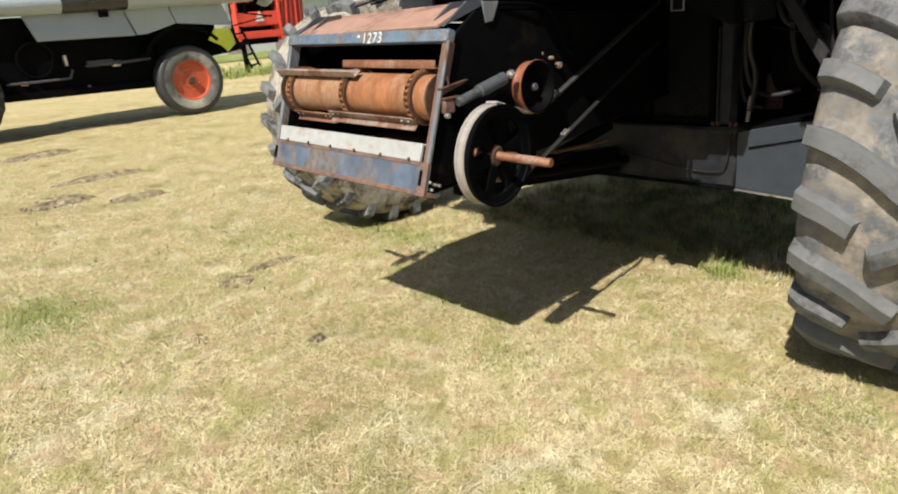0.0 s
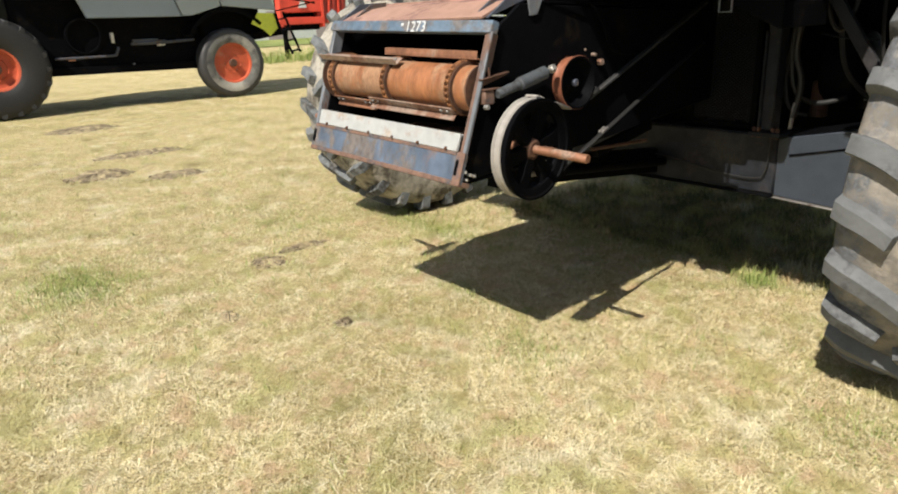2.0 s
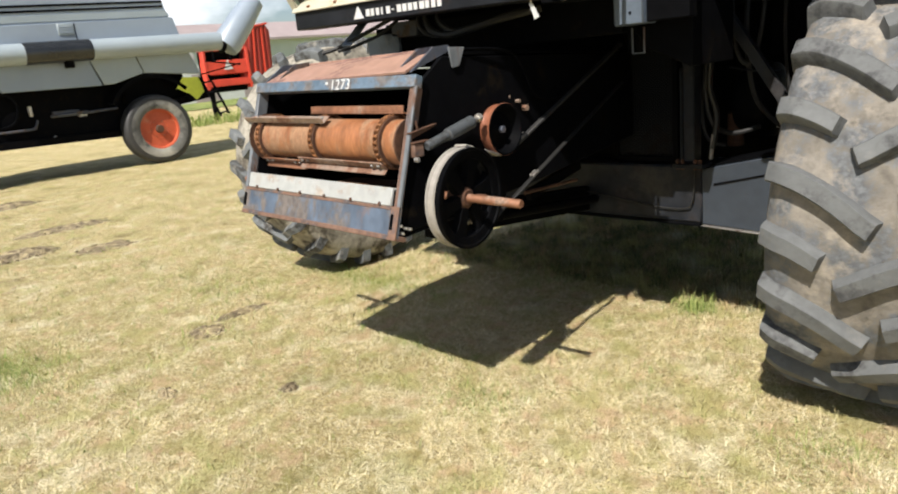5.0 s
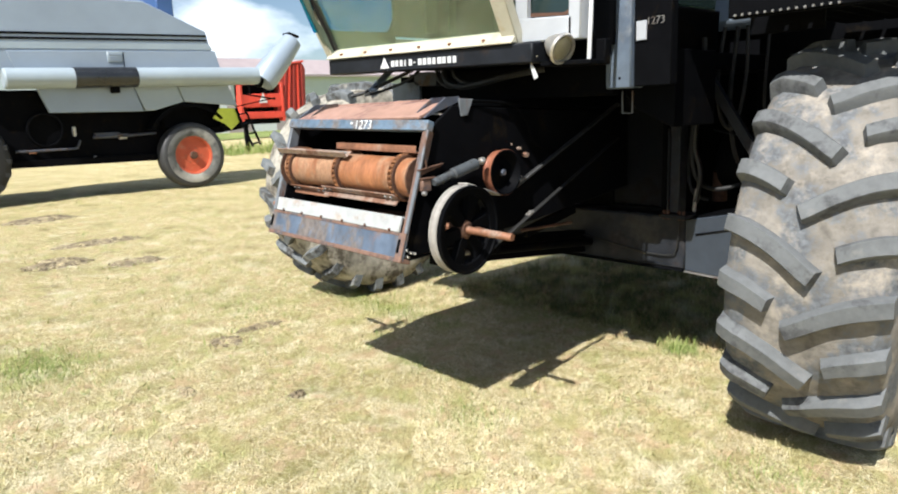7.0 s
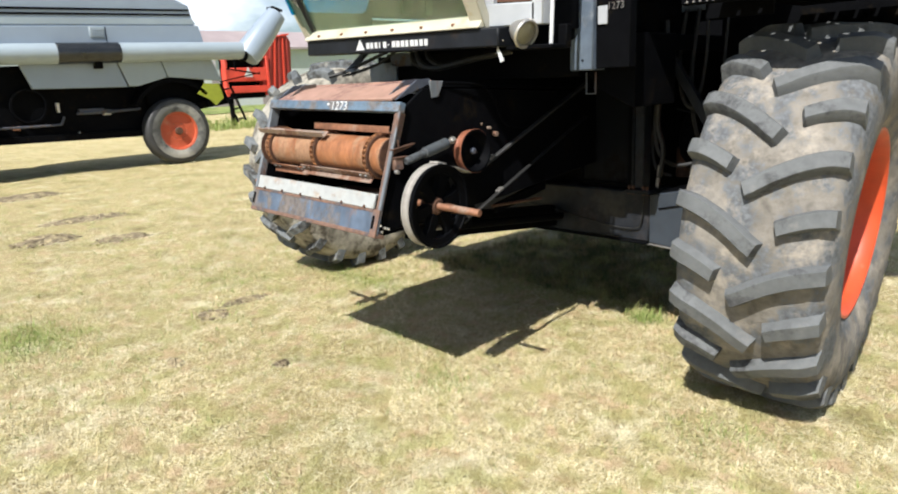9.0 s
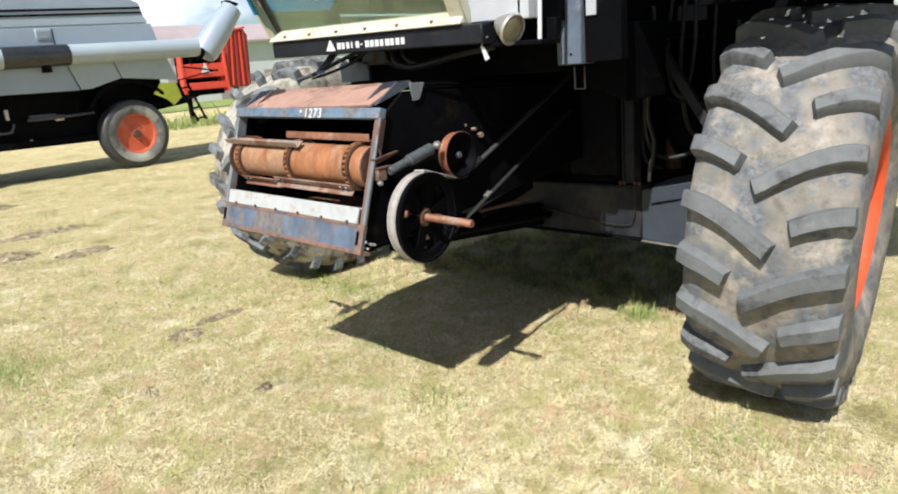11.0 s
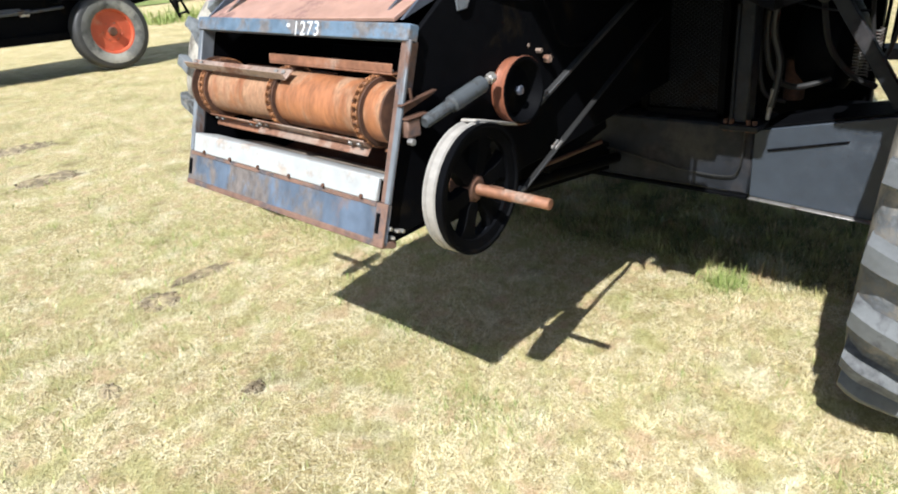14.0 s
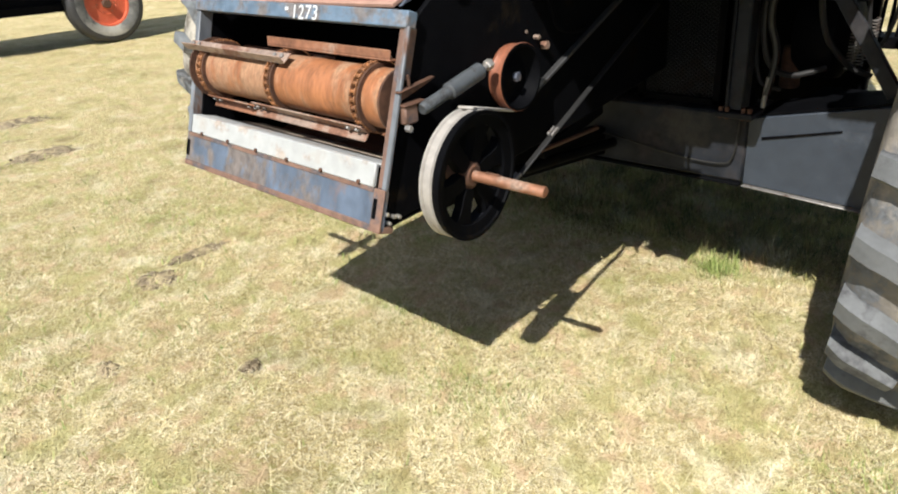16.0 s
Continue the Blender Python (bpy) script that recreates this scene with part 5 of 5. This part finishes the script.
def tree_row():
    """A far hedge line of small leaf clumps, uneven at the top."""
    rnd = random.Random(5)
    verts, faces = [], []
    for cluster in range(150):
        a = radians(rnd.uniform(-20, 100))
        d = rnd.uniform(150, 190)
        cx, cy = -d * math.sin(a), d * math.cos(a)
        hgt = rnd.uniform(1.6, 4.2)
        for k in range(90):
            x, y, z = cx + rnd.gauss(0, 3.2), cy + rnd.gauss(0, 3.2), abs(rnd.gauss(0, 0.5)) * hgt
            n = len(verts)
            for q in range(3):
                verts.append((x + rnd.uniform(-0.5, 0.5), y + rnd.uniform(-0.5, 0.5), z + rnd.uniform(-0.3, 0.5)))
            faces.append((n, n + 1, n + 2))
    me = bpy.data.meshes.new("hedge")
    me.from_pydata(verts, [], faces)
    me.materials.append(M["leaf"])
    tagged(new("hedge", me), "distant low green hedge along the field's edge", "hedge", kind="stuff")


def grass_material(name, cols, green):
    """Blades: a colour for each blade, greener where the patches are."""
    m = bpy.data.materials.new(name)
    m.use_nodes = True
    n, l = m.node_tree.nodes, m.node_tree.links
    b = n["Principled BSDF"]
    b.inputs["Roughness"].default_value, b.inputs["Specular IOR Level"].default_value = 0.7, 0.3
    g = n.new("ShaderNodeNewGeometry")
    r = n.new("ShaderNodeValToRGB")
    e = r.color_ramp.elements
    while len(e) < len(cols):
        e.new(0.5)
    for k, c in enumerate(cols):
        e[k].position, e[k].color = k / (len(cols) - 1), (*c, 1)
    l.new(g.outputs["Random Per Island"], r.inputs[0])
    t = n.new("ShaderNodeTexNoise")
    t.inputs["Scale"].default_value, t.inputs["Detail"].default_value = 1.15, 5
    l.new(g.outputs["Position"], t.inputs["Vector"])
    f = n.new("ShaderNodeMapRange")
    f.inputs[1].default_value, f.inputs[2].default_value, f.inputs[4].default_value = 0.52, 0.72, green
    l.new(t.outputs["Fac"], f.inputs[0])
    t2 = n.new("ShaderNodeTexNoise")
    t2.inputs["Scale"].default_value, t2.inputs["Detail"].default_value, t2.inputs["Roughness"].default_value = 5.5, 7, 0.7
    l.new(g.outputs["Position"], t2.inputs["Vector"])
    f2 = n.new("ShaderNodeMapRange")
    f2.inputs[1].default_value, f2.inputs[2].default_value, f2.inputs[4].default_value = 0.50, 0.66, 0.33
    l.new(t2.outputs["Fac"], f2.inputs[0])
    w = n.new("ShaderNodeMix")
    w.data_type = "RGBA"
    w.inputs[7].default_value = (0.24, 0.165, 0.075, 1) if green < 0.6 else (0.12, 0.16, 0.04, 1)
    l.new(f2.outputs[0], w.inputs[0])
    tone = r.outputs[0]
    for s, lo, hi, amount, c in ((2.5, 0.53, 0.66, 0.45, (0.91, 0.85, 0.64)), (7.0, 0.54, 0.62, 0.65, (0.60, 0.42, 0.26)), (4.5, 0.52, 0.60, 0.62, (0.46, 0.44, 0.17)), (13, 0.54, 0.62, 0.6, (0.36, 0.31, 0.12)), (24, 0.60, 0.68, 0.5, (0.24, 0.17, 0.08))):
        if green > 0.6:
            break
        tn, tm, tx = n.new("ShaderNodeTexNoise"), n.new("ShaderNodeMapRange"), n.new("ShaderNodeMix")
        tn.inputs["Scale"].default_value, tn.inputs["Detail"].default_value = s, 5
        tm.inputs[1].default_value, tm.inputs[2].default_value, tm.inputs[4].default_value = lo, hi, amount
        tx.data_type = "RGBA"
        tx.inputs[7].default_value = (*c, 1)
        l.new(g.outputs["Position"], tn.inputs["Vector"])
        l.new(tn.outputs["Fac"], tm.inputs[0])
        l.new(tm.outputs[0], tx.inputs[0])
        l.new(tone, tx.inputs[6])
        tone = tx.outputs[2]
    l.new(tone, w.inputs[6])
    x = n.new("ShaderNodeMix")
    x.data_type = "RGBA"
    x.inputs[7].default_value = (0.26, 0.30, 0.075, 1)
    l.new(f.outputs[0], x.inputs[0])
    l.new(w.outputs[2], x.inputs[6])
    l.new(x.outputs[2], b.inputs["Base Color"])
    return m


def blades(name, label, count, place, long, wide, lean, mat, seed):
    """Thin bent blades, two triangles and a tip each."""
    rng = np.random.default_rng(seed)
    xy = place(rng, count)
    n = len(xy)
    z = np.array([height(x, y) for x, y in xy])
    az = rng.uniform(0, 2 * np.pi, n)
    ln = long * rng.lognormal(0, 0.35, n)
    tilt = np.clip(rng.normal(lean[0], lean[1], n), 0.05, 1.5)
    d = np.stack([np.cos(az) * np.sin(tilt), np.sin(az) * np.sin(tilt), np.cos(tilt)], 1)
    s = np.stack([-np.sin(az), np.cos(az), np.zeros(n)], 1) * (wide * rng.uniform(0.6, 1.4, n))[:, None] / 2
    base = np.stack([xy[:, 0], xy[:, 1], z - 0.003], 1)
    mid = base + d * (ln * 0.55)[:, None]
    bend = d.copy()
    bend[:, 2] *= 0.45
    tip = mid + bend * (ln * 0.5)[:, None]
    tip[:, 2] = np.maximum(tip[:, 2], z + 0.003)
    v = np.stack([base - s, base + s, mid + s * 0.8, mid - s * 0.8, tip], 1).reshape(-1, 3)
    me = bpy.data.meshes.new(name)
    k = np.arange(n)[:, None] * 5
    loops = np.concatenate([k + [0, 1, 2, 3], k + [3, 2, 4]], 1).ravel()
    me.vertices.add(n * 5)
    me.vertices.foreach_set("co", v.ravel())
    me.loops.add(len(loops))
    me.loops.foreach_set("vertex_index", loops)
    me.polygons.add(n * 2)
    start = (np.arange(n)[:, None] * 7 + [0, 4]).ravel()
    me.polygons.foreach_set("loop_start", start)
    me.update(calc_edges=True)
    me.validate()
    me.materials.append(mat)
    return tagged(new(name, me), label, "grass", kind="stuff")


def scatter(x0, x1, y0, y1, power=1.6, keep=None):
    """Places over a stretch of the field, thinning out away from its near corner."""
    def place(rng, count):
        x = rng.uniform(x0, x1, count * 3)
        y = rng.uniform(y0, y1, count * 3)
        far_off = np.hypot(x - 1.6, y + 1.2)
        ok = rng.uniform(0, 1, count * 3) < np.clip((2.2 / (far_off + 0.2)) ** power, 0, 1)
        if keep is not None:
            ok &= keep(x, y, rng)
        return np.stack([x, y], 1)[ok][:count]
    return place


def clumped(x, y, rng):
    v = np.sin(x * 5.1 + 1.3 * np.sin(y * 3.7)) + np.sin(y * 6.3 + 1.7 * np.sin(x * 4.3)) + 0.8 * np.sin(11 * x + 9 * y)
    return v + rng.normal(0, 0.7, len(x)) > 0.7


def patchy(x, y, rng):
    v = np.sin(x * 2.3 + 1.1 * np.sin(y * 2.9)) + np.sin(y * 3.1 + 1.4 * np.sin(x * 1.9)) + 0.7 * np.sin(7 * x - 5 * y) + 0.5 * np.sin(13 * x + 11 * y)
    return v + rng.normal(0, 0.9, len(x)) > -1.2


M["straw_blade"] = grass_material("straw_blade", ((0.12, 0.085, 0.035), (0.80, 0.685, 0.365), (0.95, 0.87, 0.60), (0.32, 0.235, 0.095), (0.96, 0.90, 0.65), (0.62, 0.50, 0.22)), 0.22)
M["green_blade"] = grass_material("green_blade", ((0.13, 0.20, 0.045), (0.24, 0.30, 0.08), (0.38, 0.40, 0.15), (0.11, 0.16, 0.035)), 0.8)
M["leaf"] = M["green_blade"]
tree_row()
blades("dry_grass", "short dry straw-coloured grass lying on the ground", 600000, scatter(-9.0, 2.6, -1.5, 6.0, 1.45, patchy), 0.060, 0.0017, (1.34, 0.18), M["straw_blade"], 1)
blades("standing_stubble", "thin upright dry grass stalks", 60000, scatter(-7.0, 2.6, -1.4, 5.0, 1.5, patchy), 0.044, 0.0014, (0.98, 0.33), M["straw_blade"], 2)
blades("loose_grass", "long loose straws strewn over the mown grass", 30000, scatter(-7.0, 2.6, -1.5, 5.0, 1.0), 0.10, 0.0022, (1.45, 0.07), M["straw_blade"], 12)
blades("green_grass", "sparse fresh green grass among the straw", 18000, scatter(-9.0, 2.6, -1.4, 6.0, 1.0, clumped), 0.036, 0.0030, (0.8, 0.3), M["green_blade"], 3)


blades("far_stubble", "coarser dry grass farther out in the field", 90000, scatter(-14.0, -1.2, -2.0, 9.0, 0.35, clumped), 0.055, 0.0030, (1.28, 0.22), M["straw_blade"], 4)
blades("far_green", "green weeds farther out in the field", 16000, scatter(-14.0, -1.2, -2.0, 9.0, 0.35, patchy), 0.05, 0.0055, (0.9, 0.3), M["green_blade"], 5)


M["dead_thatch"] = grass_material("dead_thatch", ((0.07, 0.05, 0.02), (0.16, 0.12, 0.05), (0.10, 0.09, 0.03), (0.22, 0.17, 0.07)), 0.1)


def speckled(x, y, rng):
    v = np.sin(x * 17 + 2.1 * np.sin(y * 13)) + np.sin(y * 19 + 1.9 * np.sin(x * 11)) + np.sin(x * 4.1 - y * 3.3)
    return v + rng.normal(0, 0.4, len(x)) > 1.15


def verge(rng, count):
    return np.stack([rng.uniform(-27.0, -24.5, count), rng.uniform(11.0, 18.0, count)], 1)


blades("dead_thatch", "dark matted dead grass in small clumps", 95000, scatter(-10.0, 2.4, -1.5, 7.0, 0.8, speckled), 0.028, 0.0030, (1.25, 0.25), M["dead_thatch"], 6)
blades("tall_weeds", "tall green weeds round the parked implement", 1300, verge, 0.50, 0.030, (0.35, 0.25), M["green_blade"], 11)


def around(cx, cy, rx, ry):
    def place(rng, count):
        return np.stack([rng.normal(cx, rx, count), rng.normal(cy, ry, count)], 1)
    return place


# greener tufts where they stand in the field
for k, (cx, cy, rx, ry, n, ln) in enumerate(((0.22, 1.95, 0.06, 0.045, 620, 0.09), (-0.13, 0.44, 0.17, 0.10, 1100, 0.036), (-2.62, -0.91, 0.24, 0.17, 4200, 0.045), (1.19, 0.88, 0.14, 0.10, 800, 0.036),
                                             (-0.2, 2.6, 0.5, 0.25, 2500, 0.08), (-1.0, 2.2, 0.5, 0.25, 1800, 0.07), (-2.05, 1.38, 0.40, 0.10, 2200, 0.05), (-3.0, 0.7, 0.35, 0.25, 1800, 0.035), (-0.65, 0.72, 0.22, 0.05, 600, 0.04), (0.25, 3.3, 0.3, 0.4, 1200, 0.10))):
    blades("grass_tuft", "small tuft of green grass in the dry field", n, around(cx, cy, rx, ry), ln * 0.85, 0.0028, (0.7, 0.35), M["green_blade"], 20 + k)


def shaded(rng, count):
    return np.stack([rng.uniform(-2.2, 1.0, count), rng.uniform(0.7, 3.2, count)], 1)


blades("shade_grass", "longer green and straw grass under the machine", 7000, shaded, 0.04, 0.0020, (1.0, 0.35), M["green_blade"], 7)


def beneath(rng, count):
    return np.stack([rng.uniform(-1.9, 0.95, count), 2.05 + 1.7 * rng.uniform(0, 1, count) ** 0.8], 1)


# grass under the axle, with the machine's shade put into its green
M["shade_green"] = grass_material("shade_green", ((0.035, 0.055, 0.014), (0.09, 0.11, 0.03), (0.16, 0.15, 0.06), (0.05, 0.075, 0.018)), 0.0)
blades("long_grass", "long unmown green grass under the axle, darkened in place of shade", 50000, beneath, 0.075, 0.0042, (0.75, 0.35), M["shade_green"], 9)
blades("shade_straw", "dry straw lying under the machine", 70000, shaded, 0.046, 0.0019, (1.30, 0.2), M["straw_blade"], 8)


def soil_patch(cx, cy, rx, ry, seed, clods):
    """Bare dug-up soil: a thin uneven sheet with crumbs on it."""
    rnd = random.Random(seed)
    bm = bmesh.new()
    rings = []
    lift = 0.020 + 0.10 * max(0.0, rx - 0.15)
    centre = bm.verts.new((cx, cy, height(cx, cy) + lift))
    for ring in (0.35, 0.7, 1.0):
        row = []
        for k in range(26):
            a = 2 * math.pi * k / 26
            w = ring * (1 + 0.38 * noise.noise((3 * math.cos(a) + seed, 3 * math.sin(a), seed * 0.7)))
            x, y = cx + rx * w * math.cos(a), cy + ry * w * math.sin(a)
            row.append(bm.verts.new((x, y, height(x, y) + (lift * (1 - ring) + lift * 0.8 * rnd.random() if ring < 1 else -0.002))))
        rings.append(row)
    for k in range(26):
        j = (k + 1) % 26
        bm.faces.new((centre, rings[0][k], rings[0][j]))
        for a, b in zip(rings, rings[1:]):
            bm.faces.new((a[k], b[k], b[j], a[j]))
    for _ in range(clods):
        a, w = rnd.uniform(0, 6.28), rnd.random() ** 0.6
        x, y, r = cx + rx * w * math.cos(a), cy + ry * w * math.sin(a), rnd.uniform(0.004, 0.014) * (1 + 4 * max(0.0, rx - 0.15))
        own = bmesh.new()
        bmesh.ops.create_icosphere(own, subdivisions=1, radius=r)
        for v in own.verts:
            v.co = Vector((v.co.x * rnd.uniform(0.8, 1.5), v.co.y * rnd.uniform(0.8, 1.5), v.co.z * 0.7)) + Vector((x, y, height(x, y) + 0.012))
        add(own, bm)
    tagged(part("soil_patch", bm, "soil", None, smooth=False), "patch of bare crumbled brown soil in the grass", "soil", kind="stuff")


for k, (cx, cy, rx, ry, c) in enumerate(((-10.5, 0.9, 0.35, 0.55, 80), (-7.3, 0.85, 0.22, 0.55, 90), (-6.2, 0.1, 0.3, 0.35, 70), (-2.16, 0.15, 0.13, 0.12, 30), (-2.28, 0.46, 0.06, 0.22, 24), (-0.98, 0.0, 0.05, 0.05, 14), (-5.6, 0.75, 0.2, 0.3, 50), (-1.5, -0.4, 0.07, 0.05, 10))):
    soil_patch(cx, cy, rx, ry, 3 + k, c)
